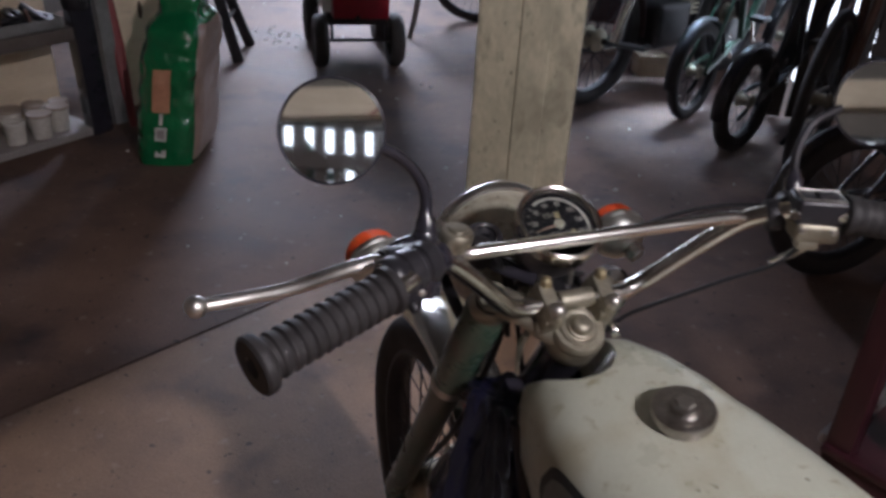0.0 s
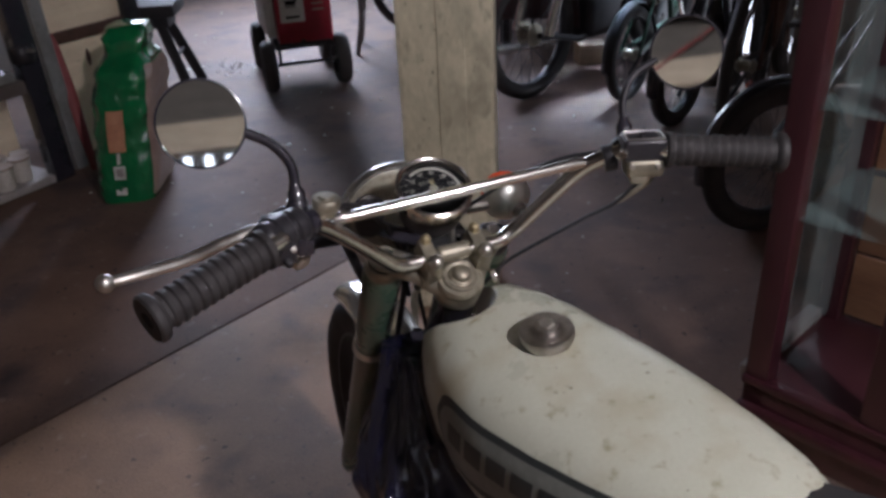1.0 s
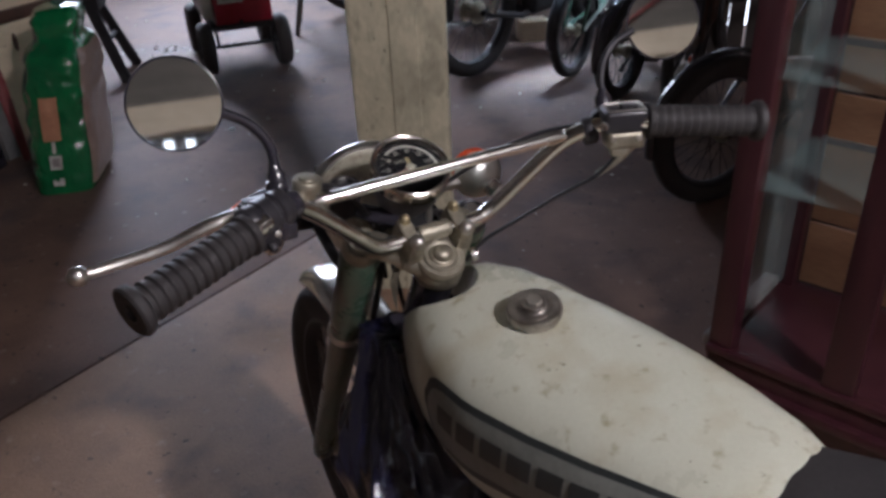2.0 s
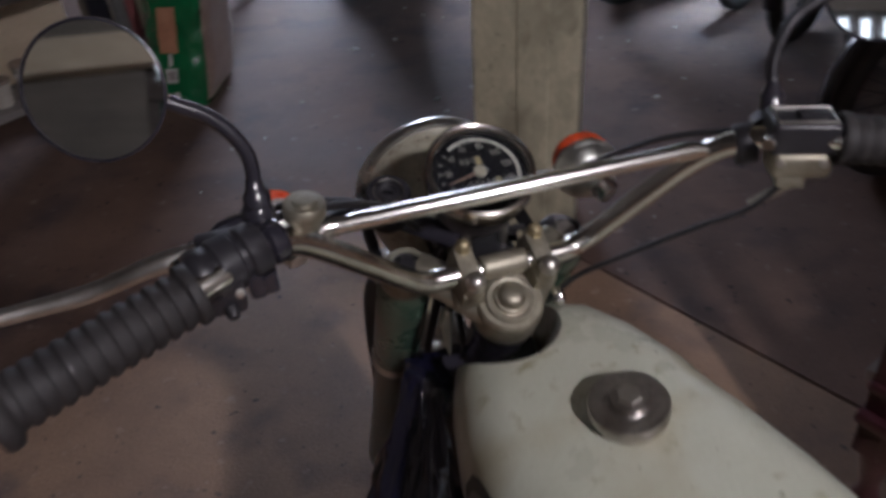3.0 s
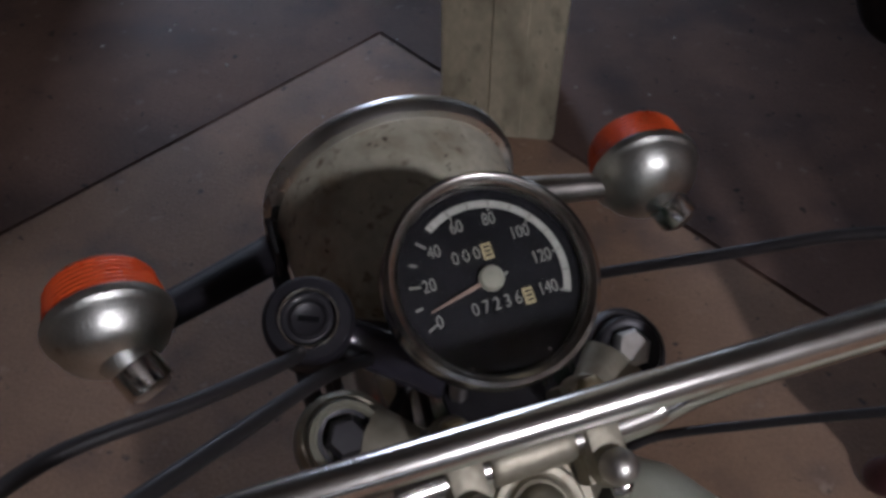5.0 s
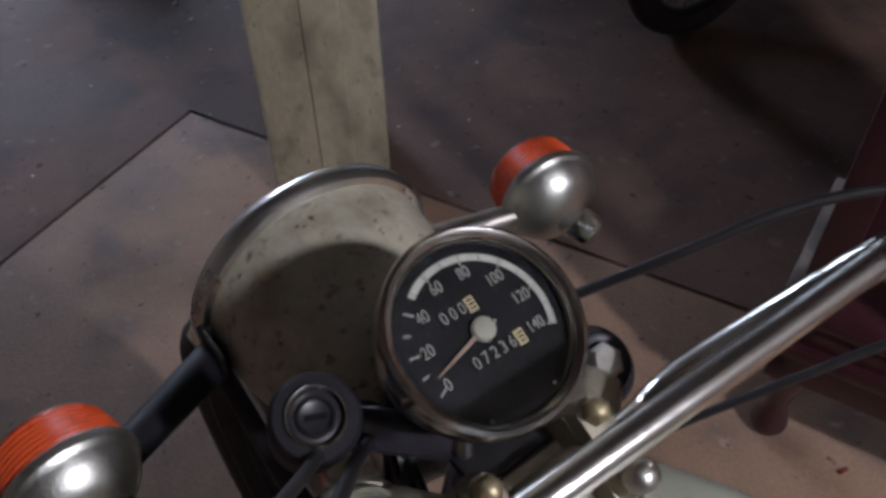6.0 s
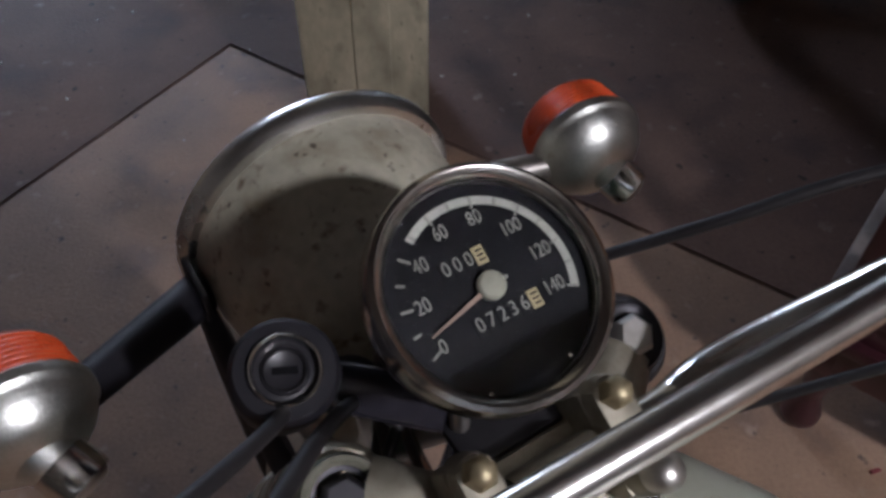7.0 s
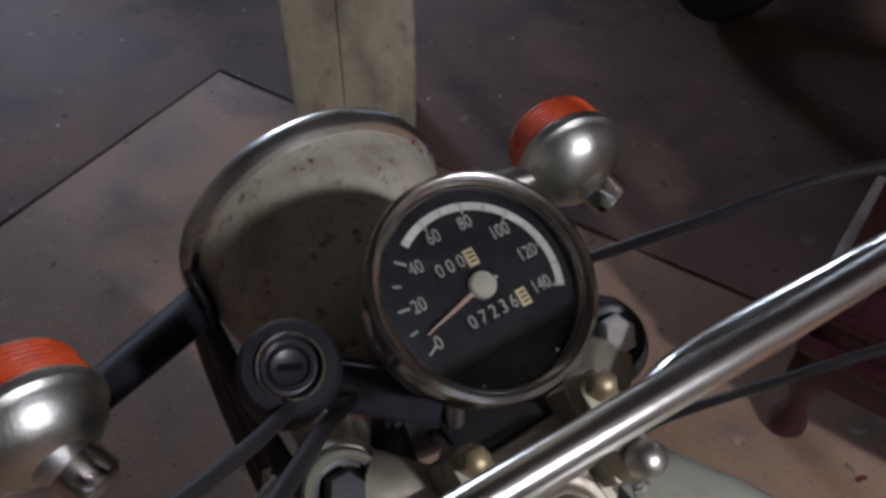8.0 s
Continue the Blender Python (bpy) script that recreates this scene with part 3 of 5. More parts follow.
hd = Vector((-0.110, -0.0475, -0.008)).normalized()
hb = lathe([(0, -0.024), (0.0150, -0.024), (0.0168, -0.021), (0.0170, -0.012), (0.0148, -0.010), (0.0148, -0.007), (0.0172, -0.005), (0.0176, 0.006), (0.0160, 0.0075), (0.0160, 0.010), (0.0172, 0.012), (0.0168, 0.019), (0.0145, 0.022), (0, 0.022)], axis_at((-0.202, -0.068, 0.928), hd), 28)
left = part("switch_housing", hb, BLACKPLASTIC, bike, "black switch housing")
part("collar", lathe([(0.0, -0.012), (0.0125, -0.012), (0.0140, -0.009), (0.0140, -0.002), (0.0120, 0.0), (0.0140, 0.002), (0.0140, 0.009), (0.0125, 0.012), (0, 0.012)], axis_at((-0.178, -0.051, 0.924), hd), 24), BLACKPAINT, left)
part("switch_block", box((-0.203, -0.058, 0.938), (0.026, 0.013, 0.010), None, 0.003), BLACKPLASTIC, left)
part("switch_block", box((-0.206, -0.078, 0.916), (0.024, 0.016, 0.022), None, 0.004), BLACKPLASTIC, left)
part("clamp_lug", box((-0.187, -0.071, 0.914), (0.010, 0.012, 0.018), None, 0.003), BLACKPAINT, left)
part("clamp_lug", box((-0.180, -0.062, 0.908), (0.012, 0.012, 0.016), pose(0, 0, 0, 0, 0, 0), 0.003), BLACKPAINT, left)
part("switch_knob", lathe([(0, 0), (0.0042, 0), (0.0042, 0.005), (0.003, 0.007), (0, 0.007)], axis_at((-0.204, -0.086, 0.911), (0.2, -0.7, -0.5)), 18), DARKMETAL, left)
part("switch_slider", box((-0.207, -0.0865, 0.924), (0.013, 0.005, 0.005), None, 0.0015), RUBBER, left)
part("housing_screw", lathe([(0, 0), (0.0028, 0), (0.0028, 0.0012), (0, 0.002)], axis_at((-0.197, -0.0855, 0.919), (0.1, -0.9, 0.2)), 12), BRUSHED, left)
pl = part("lever_perch", tube(spline([(-0.176, -0.046, 0.925), (-0.182, -0.034, 0.927), (-0.200, -0.036, 0.925), (-0.224, -0.042, 0.919)], 5), [0.0125] * 6 + [0.0110] * 5 + [0.0090] * 5, 14, flat=0.8), BLACKPAINT, bike, "black lever perch")
part("perch_bolt", lathe([(0, 0), (0.0048, 0), (0.0048, 0.003), (0.0032, 0.005), (0, 0.005)], axis_at((-0.212, -0.039, 0.927), (0, 0, 1)), 16), DARKMETAL, pl)
part("mirror_boss", lathe([(0, -0.012), (0.0095, -0.012), (0.0105, -0.009), (0.0105, 0.006), (0.0085, 0.009), (0, 0.009)], axis_at((-0.177, -0.033, 0.933), (0, 0.1, 1)), 20), BLACKPAINT, pl)
part("lever", lever(-1, [(-0.200, -0.040, 0.922), (-0.226, -0.043, 0.9235), (-0.250, -0.042, 0.9190), (-0.282, -0.039, 0.9095), (-0.318, -0.037, 0.9055), (-0.353, -0.039, 0.905)], 0.0070, BRUSHED), BRUSHED, bike, "polished aluminium clutch lever with ball end")
# cable adjuster barrel beside the crossbar
part("cable_adjuster", lathe([(0, -0.009), (0.0095, -0.009), (0.0098, -0.002), (0.0132, -0.001), (0.0136, 0.002), (0.0136, 0.0075), (0.0125, 0.0090), (0.0080, 0.0092), (0.0072, 0.0112), (0, 0.0116)], axis_at((-0.1495, -0.030, 0.9275), (0.1, -0.1, 1)), 24), CASTALU, bike, "cream-grey cable adjuster barrel")

rd = Vector((0.110, -0.0475, -0.008)).normalized()
RH = pose(0.188, -0.0625, 0.931, 0, 0, -23.4)  # x along the right grip
right = part("throttle_housing", box((0, 0, 0.0), (0.046, 0.031, 0.024), RH, 0.005, 3), BLACKPLASTIC, bike, "black throttle housing")
part("housing_rim", tube([RH @ Vector(p) for p in ((-0.019, -0.0115, 0.0122), (0.019, -0.0115, 0.0122), (0.019, 0.0115, 0.0122), (-0.019, 0.0115, 0.0122))], 0.0011, 8, closed=True), BRUSHED, right, "thin bare metal rim")
part("housing_band", lathe([(0, -0.004), (0.0158, -0.004), (0.0170, -0.002), (0.0170, 0.002), (0.0158, 0.004), (0, 0.004)], axis_at(RH @ Vector((0.025, 0, -0.004)), rd), 28), BLACKPAINT, right)
lowb = box((0.001, -0.001, -0.0205), (0.041, 0.027, 0.020), RH, 0.006, 3)
part("throttle_case", lowb, CASTALU, right, "worn cream-grey aluminium lower half")
part("case_foot", box((-0.004, -0.006, -0.033), (0.020, 0.014, 0.010), RH, 0.003), CASTALU, right)
for x in (-0.014, 0.014):
    part("housing_screw", lathe([(0, 0), (0.003, 0), (0.003, 0.0015), (0, 0.0022)], axis_at(RH @ Vector((x, -0.0145, -0.017)), (-0.3, -0.9, 0.1)), 12), BRUSHED, right)
part("switch_block", box((0.004, -0.002, 0.0135), (0.018, 0.012, 0.005), RH, 0.002), BLACKPLASTIC, right)
part("starter_knob", lathe([(0, 0), (0.0048, 0), (0.0048, 0.005), (0.0035, 0.0065), (0, 0.0065)], axis_at(RH @ Vector((-0.022, -0.010, -0.003)), (-0.7, -0.6, 0.1)), 16), CHROME, right)
part("collar", lathe([(0.0, -0.007), (0.0135, -0.007), (0.0145, -0.005), (0.0145, 0.005), (0.0135, 0.007), (0, 0.007)], axis_at((0.163, -0.038, 0.915), (0.110, -0.0475, 0.02)), 24), DARKMETAL, right)
part("lever_perch", tube(spline([(0.172, -0.045, 0.926), (0.186, -0.026, 0.921), (0.204, -0.026, 0.913)], 5), 0.010, 14), DARKMETAL, bike)
part("lever", lever(1, [(0.206, -0.028, 0.912), (0.222, -0.038, 0.902), (0.215, -0.045, 0.885), (0.198, -0.040, 0.870), (0.179, -0.035, 0.859)], 0.0058, CASTALU), CASTALU, bike, "bent thin front brake lever")


def mirror(s, base, bend, centre, normal, r):
    stem = part("mirror_stem", tube(spline([base, *bend], 8), 0.0048 if s < 0 else 0.0040, 12), BLACKPAINT if s < 0 else DARKMETAL, bike, "curved mirror stem")
    part("stem_base", lathe([(0, -0.008), (0.0085, -0.008), (0.0085, 0.003), (0.006, 0.006), (0.0048, 0.012)], axis_at(base, Vector(bend[0]) - Vector(base)), 18), BLACKPAINT, stem)
    m = axis_at(centre, normal)
    head = part("mirror_head", lathe([(0, -0.012), (r * 0.45, -0.0115), (r * 0.8, -0.008), (r * 0.96, -0.003), (r, 0.001), (r, 0.003), (r * 0.965, 0.0035), (r * 0.955, 0.0018), (0, 0.0018)], m, 48), BLACKPAINT, bike, "round mirror in a thin dark rim")
    part("mirror_glass", lathe([(0, 0.0022), (r * 0.95, 0.0022)], m, 48), MIRROR, head)


mirror(-1, (-0.176, -0.030, 0.945), [(-0.176, -0.024, 0.972), (-0.190, -0.018, 0.994), (-0.213, -0.016, 1.009)], (-0.247, -0.021, 1.024), (-0.222, -0.925, 0.309), 0.0385)
mirror(1, (0.186, -0.030, 0.942), [(0.190, -0.020, 0.968), (0.206, -0.014, 0.992), (0.236, -0.012, 1.004)], (0.266, -0.024, 1.0105), (-0.428, -0.860, 0.297), 0.0395)

# headlight shell, speedometer, ignition lock
HL = axis_at((0.0030, 0.214, 0.7745), (0.017, 0.995, 0.085)) @ Matrix.Scale(0.935, 4)
prof = [(0.0, -0.098), (0.018, -0.097), (0.036, -0.091), (0.052, -0.080), (0.064, -0.064), (0.071, -0.046), (0.0755, -0.024), (0.077, -0.002), (0.077, 0.004)]
shell = part("headlight_shell", lathe(prof, HL, 64), SHELLPAINT, bike, "rust-spotted cream headlight shell")
rim = part("headlight_rim", lathe([(0.0765, 0.0), (0.0815, 0.001), (0.0845, 0.006), (0.084, 0.012), (0.078, 0.019), (0.070, 0.022), (0.069, 0.020)], HL, 64), RIMCHROME, bike, "chrome headlight rim")
part("headlight_glass", lathe([(0, 0.031), (0.03, 0.029), (0.055, 0.025), (0.0695, 0.020)], HL, 48), GLASS, rim)
part("reflector", lathe([(0, -0.045), (0.03, -0.034), (0.055, -0.010), (0.0695, 0.018)], HL, 48), CHROME, rim)
for s in (-1, 1):
    part("rim_screw", lathe([(0, 0), (0.004, 0), (0.004, 0.003), (0, 0.004)], axis_at(HL @ Vector((s * 0.083, -0.01, 0.006)), (s, 0, 0)), 12), CHROME, rim)

# local x of the dial points to the rider's right
DIAL = Matrix.Translation((0, 0.065, 0.8745)) @ pose(0, 0, 0, RAKE)
speedo = part("speedometer", lathe([(0, -0.060), (0.012, -0.0595), (0.022, -0.057), (0.0305, -0.051), (0.036, -0.041), (0.0388, -0.026), (0.0395, -0.004), (0.0395, 0.003), (0.0385, 0.003), (0.0385, -0.0012), (0, -0.0012)], DIAL, 56), CAPMETAL, bike, "round speedometer with black dial and chrome bezel")
part("bezel", lathe([(0.0392, -0.012), (0.0438, -0.011), (0.0447, -0.006), (0.0447, 0.003), (0.0440, 0.0062), (0.0420, 0.0074), (0.0402, 0.0066), (0.0388, 0.0045), (0.0380, 0.003)], DIAL, 64), BEZELCHROME, speedo, "tarnished chrome bezel")
part("dial_face", lathe([(0, -0.0008), (0.0384, -0.0008)], DIAL, 56), DIALBLACK, speedo)
cover = part("dial_glass", lathe([(0, 0.0068), (0.02, 0.0062), (0.0386, 0.0046), (0.0386, 0.0036), (0.02, 0.0052), (0, 0.0058)], DIAL, 48), GLASS, speedo)
cover.visible_shadow = False


def ang(v):
    return radians(204 - 228 * v / 140)


arc = bmesh.new()
ring = []
for k in range(41):
    a = ang(48) + (ang(140) - ang(48)) * k / 40
    ring.append([arc.verts.new(DIAL @ Vector((r * math.cos(a), r * math.sin(a), z))) for r, z in ((0.0302, -0.0003), (0.0334, -0.0003))])
for p, q in zip(ring, ring[1:]):
    arc.faces.new((p[0], p[1], q[1], q[0]))
part("speed_arc", arc, DIALWHITE, speedo, "cream arc on the dial")
for i in range(15):
    a = ang(i * 10)
    r0 = 0.0288 if i % 2 == 0 else 0.0302
    r1 = 0.0334
    b = bmesh.new()
    add_box(b, ((r0 + r1) / 2, 0, -0.0002), (r1 - r0, 0.0009, 0.0003), DIAL @ pose(0, 0, 0, 0, 0, math.degrees(a)))
    part("tick", b, DIALPRINT, speedo)
for v in range(0, 141, 20):
    a = ang(v)
    r = 0.0276 if v == 0 else 0.0252 if v < 100 else 0.0238
    text_mesh(str(v), 0.0067, DIALPRINT, "numeral", speedo, DIAL @ pose(r * math.cos(a), r * math.sin(a), -0.0003) @ Matrix.Diagonal((0.85, 1.1, 1, 1)))
for word, y, x0, n in (("000", 0.0115, -0.0115, 4), ("07236", -0.0105, -0.0100, 6)):
    for k in range(n):
        x = x0 + 0.0046 * k
        last = k == n - 1
        part("counter_window", box((x, y, -0.0005), (0.0043, 0.0068, 0.0004), DIAL), DIALGREEN if last else DIALBLACK, speedo)
        if not last:
            text_mesh(word[k], 0.0074, DIALPRINT, "counter_digit", speedo, DIAL @ pose(x, y, 0.0) @ Matrix.Diagonal((0.85, 1, 1, 1)), 0.0001)
        else:
            for d in (-0.0018, 0.0, 0.0018):
                part("counter_bar", box((x + 0.0002, y + d, -0.0002), (0.0026, 0.0007, 0.0003), DIAL), DIALBLACK, speedo)
a = radians(194)
nd = bmesh.new()
dv = DIAL @ pose(0, 0, 0.0012, 0, 0, math.degrees(a))
nv = [nd.verts.new(dv @ Vector(p)) for p in ((0.002, -0.0010, 0), (0.002, 0.0010, 0), (0.0285, 0.0003, 0), (0.0285, -0.0003, 0), (0.002, -0.0010, 0.0005), (0.002, 0.0010, 0.0005), (0.0285, 0.0003, 0.0005), (0.0285, -0.0003, 0.0005))]
for q in ((0, 1, 2, 3), (7, 6, 5, 4), (0, 4, 5, 1), (1, 5, 6, 2), (2, 6, 7, 3), (3, 7, 4, 0)):
    nd.faces.new([nv[i] for i in q])
part("needle", nd, NEEDLE, speedo, "faded red needle at rest")
part("needle_hub", lathe([(0, 0.0032), (0.0044, 0.0030), (0.0052, 0.0022), (0.0052, 0.0002), (0, 0.0002)], DIAL, 28), HUBCREAM, speedo)
part("stop_pin", lathe([(0, 0.001), (0.0006, 0.0008), (0.0006, -0.0004)], DIAL @ pose(0.0068, 0.0006, 0), 10), DIALWHITE, speedo)
for x, y in ((-0.0185, -0.0322), (0.0138, -0.0335)):
    part("dial_screw", lathe([(0, 0.0008), (0.0009, 0.0006), (0.0011, 0.0)], DIAL @ pose(x, y, 0.0), 12), CHROME, speedo)
# mounting bracket under the speedometer
part("meter_bracket", box((0, 0.060, 0.806), (0.046, 0.044, 0.006), pose(0, 0, 0, 0), 0.002), DARKMETAL, bike)
for x in (-0.016, 0.016):
    part("bracket_bolt", tube([(x, 0.058, 0.826), (x, 0.056, 0.797)], 0.0042, 10), BRUSHED, bike)

# ignition lock beside it
LOCK = Matrix.Translation((-0.073, 0.0772, 0.865)) @ pose(0, 0, 0, RAKE - 4) @ Matrix.Scale(0.90, 4)
lock = part("ignition_lock", lathe([(0, -0.040), (0.016, -0.040), (0.0185, -0.03), (0.0205, -0.006), (0.0205, 0.0), (0.0185, 0.003), (0.0135, 0.003), (0.0135, 0.0), (0, 0.0)], LOCK, 40), DULLBLACK, bike, "black ignition lock with chrome ring")
part("lock_ring", lathe([(0.0138, 0.001), (0.0138, 0.0046), (0.0131, 0.0054), (0.0123, 0.0046), (0.0123, 0.001)], LOCK, 40), CHROME, lock)
part("lock_ring", lathe([(0.0084, 0.0016), (0.0084, 0.0026), (0.0078, 0.0031), (0.0072, 0.0026), (0.0072, 0.0016)], LOCK, 32), DARKMETAL, lock)
part("lock_barrel", lathe([(0, 0.0012), (0.0078, 0.0012), (0.0088, 0.002), (0.0092, 0.0012), (0.0112, 0.0008)], LOCK, 32), BLACKPLASTIC, lock)
part("key_slot", box((0, 0, 0.0016), (0.0095, 0.0026, 0.0016), LOCK @ pose(0, 0, 0, 0, 0, -22)), DIALBLACK, lock)
part("lock_bracket", tube(spline([(-0.073, 0.093, 0.838), (-0.050, 0.085, 0.826), (-0.020, 0.06, 0.82)], 5), 0.010, 12, flat=0.45), BLACKPAINT, bike)

# turn signals on stalks
for s, c, way, tail, size in ((-1, Vector((-0.160, 0.1485, 0.8085)), (-0.10, 0.98, 0.12), (0.40, -0.75, -0.53), 0.90), (1, Vector((0.1550, 0.1812, 0.7830)), (0.17, 0.975, 0.06), (0.42, -0.72, -0.52), 0.97)):
    M = axis_at(c, way) @ Matrix.Scale(size, 4)
    sig = part("turn_signal", lathe([(0, -0.0236), (0.008, -0.0231), (0.0165, -0.0208), (0.0235, -0.0166), (0.0287, -0.0110), (0.0317, -0.0050), (0.0326, -0.0022), (0.0341, -0.0012), (0.0346, 0.0), (0.0348, 0.0042), (0.0335, 0.0056), (0, 0.0056)], M, 48), SATINCHROME, bike, "pitted chrome cup turn signal with orange lens")
    lens = bmesh.new()
    prof = [(0.0325, 0.004)]
    for k in range(7):
        z = 0.005 + k * 0.0032
        prof += [(0.0327 - 0.0005 * k, z), (0.0332 - 0.0005 * k, z + 0.0014), (0.0325 - 0.0005 * k, z + 0.0028)]
    prof += [(0.0275, 0.0298), (0.0225, 0.0328), (0.014, 0.0348), (0, 0.0358)]
    add_lathe(lens, prof, M, 48)
    part("lens", lens, ORANGE, sig, "ribbed orange plastic lens")
    tail = Vector(tail).normalized()
    T = axis_at(M @ Vector((0, 0, -0.008)) + tail * 0.0060, tail)
    part("signal_tail", lathe([(0, -0.004), (0.0150, -0.004), (0.0142, 0.003), (0.0122, 0.0085), (0.0112, 0.0100), (0, 0.0100)], T, 28), SATINCHROME, sig)
    part("tail_rim", lathe([(0.0112, 0.0070), (0.0122, 0.0078), (0.0124, 0.0215), (0.0118, 0.0228), (0.0104, 0.0226), (0.0102, 0.0205)], T, 28), CHROME, sig, "bright chrome socket sleeve")
    part("tail_plug", lathe([(0, 0.0200), (0.0103, 0.0200), (0.0100, 0.0240), (0.0072, 0.0258), (0, 0.0262)], T, 20), POTBROWN, sig)
    # right stalk is chrome in shade, its darkness put into the duller metal
    part("signal_stalk", tube([M @ Vector((0, 0, -0.007)), (s * 0.074, 0.205, 0.772)], [0.0086, 0.0118] if s < 0 else [0.0075, 0.0100], 20), DULLBLACK if s < 0 else CAPMETAL, bike)
    ear = bmesh.new()
    add_box(ear, (s * 0.0735, 0.203, 0.772), (0.004, 0.030, 0.034), None, 0.0018)
    add_tube(ear, [(s * 0.074, 0.195, 0.768), (s * 0.076, 0.13, 0.752), (s * 0.074, 0.070, 0.738)], 0.007, 10, flat=0.35)
    part("headlight_ear", ear, DARKMETAL, bike)
    part("ear_bolt", hexagon(0.007, 0, 0.006, axis_at((s * 0.075, 0.205, 0.772), (s, 0, 0))), DARKMETAL, bike)

# control cables
CABLES = [
    ([(-0.192, -0.006, 0.918), (-0.160, 0.020, 0.907), (-0.120, 0.034, 0.894), (-0.085, 0.060, 0.866), (-0.050, 0.098, 0.826), (-0.022, 0.100, 0.77), (-0.02, 0.03, 0.62)], 0.0028),
    ([(-0.200, -0.050, 0.935), (-0.160, -0.024, 0.926), (-0.105, 0.016, 0.898), (-0.065, 0.062, 0.848), (-0.035, 0.095, 0.79), (-0.03, 0.09, 0.73)], 0.0030),
    ([(0.196, -0.030, 0.916), (0.140, 0.015, 0.901), (0.090, 0.046, 0.874), (0.054, 0.080, 0.838), (0.03, 0.112, 0.80), (0.06, 0.12, 0.66), (0.05, 0.26, 0.42)], 0.0026),
    ([(0.196, -0.062, 0.902), (0.170, -0.050, 0.868), (0.140, -0.031, 0.846), (0.105, -0.007, 0.818), (0.068, 0.017, 0.788), (0.050, 0.024, 0.768), (0.030, 0.044, 0.735)], 0.0023),
    ([(-0.012, 0.085, 0.835), (-0.02, 0.112, 0.79), (-0.035, 0.10, 0.72), (-0.05, 0.16, 0.55), (-0.055, 0.30, 0.34)], 0.0040),
    ([(-0.060, 0.088, 0.828), (-0.03, 0.075, 0.808), (0.02, 0.072, 0.800), (0.045, 0.10, 0.79)], 0.0036),
    ([(-0.040, 0.070, 0.815), (0.0, 0.085, 0.797), (0.03, 0.062, 0.806)], 0.0030),
    ([(-0.050, 0.060, 0.800), (-0.02, 0.078, 0.812), (0.012, 0.060, 0.820), (0.042, 0.075, 0.806)], 0.0026),
]
for pts, r in CABLES:
    part("cable", tube(spline(pts, 7), r, 10), CABLEBLACK, bike, "black control cable")

# fork, wheel and mudguard
AXLE = Vector((0, 0.326, 0.279))
for s in (-1, 1):
    def on(d):
        return st(s * 0.069, 0.0535, -d)
    part("fork_cover", tube([on(0.028), on(0.04), on(0.17), on(0.205)], [0.0195, 0.0235, 0.0230, 0.0215], 24), FORKGREEN, bike, "faded green-cream fork cover")
    part("fork_collar", tube([on(0.202), on(0.206), on(0.214), on(0.218)], [0.0205, 0.0240, 0.0240, 0.021], 24), BRUSHED, bike)
    part("fork_leg", tube([on(0.215), on(0.27), on(0.58), on(0.617)], [0.0205, 0.0195, 0.019, 0.017], 20), FORKGREEN, bike)
    part("axle_lug", lathe([(0, -0.012), (0.017, -0.012), (0.017, 0.012), (0, 0.012)], axis_at(on(0.610), (1, 0, 0)), 20), CASTALU, bike)
part("reflex_lug", lathe([(0, -0.006), (0.010, -0.006), (0.012, -0.002), (0.012, 0.004), (0.009, 0.007), (0, 0.007)], axis_at(st(-0.046, 0.045, -0.232), (0.8, -0.5, 0.2)), 20), RUSTBROWN, bike, "dull reddish lug on the fork")
tabm = bmesh.new()
add_tube(tabm, [st(-0.040, 0.018, -0.030), st(-0.044, 0.014, -0.045), st(-0.043, 0.006, -0.068), st(-0.041, -0.002, -0.088)], [0.011, 0.010, 0.006, 0.0015], 12, flat=0.35)
part("hanging_tab", tabm, CASTALU, bike, "pointed bare metal tab")
part("neck_bolt", lathe([(0, 0), (0.008, 0), (0.0085, 0.003), (0.007, 0.007), (0.003, 0.009), (0, 0.0095)], axis_at(st(0.040, -0.002, -0.016), (0.9, -0.3, 0.3)), 18), CHROME, bike)
low = bmesh.new()
add_tube(low, [st(-0.069, 0.0535, -0.205), st(-0.03, 0.02, -0.205), st(0, 0.004, -0.205), st(0.03, 0.02, -0.205), st(0.069, 0.0535, -0.205)], 0.016, 12)
part("lower_yoke", low, BLACKPAINT, bike)
part("steering_head", tube([st(0, 0, -0.03), st(0, 0, -0.06), st(0, 0, -0.19), st(0, 0, -0.215)], [0.026, 0.024, 0.024, 0.027], 24), BLACKPAINT, bike, "black steering head")
# added black half ring, in place of the dark shade in the tank's hollow
part("gap_darkener", lathe([(0.020, -0.128), (0.0435, -0.128), (0.0435, -0.114), (0.020, -0.114), (0.020, -0.128)], STEER, 40, arc=(radians(170), radians(370))), BLACKPAINT, bike, "black half ring added to darken the gap behind the steering head")
WM = axis_at(AXLE, (1, 0, 0))


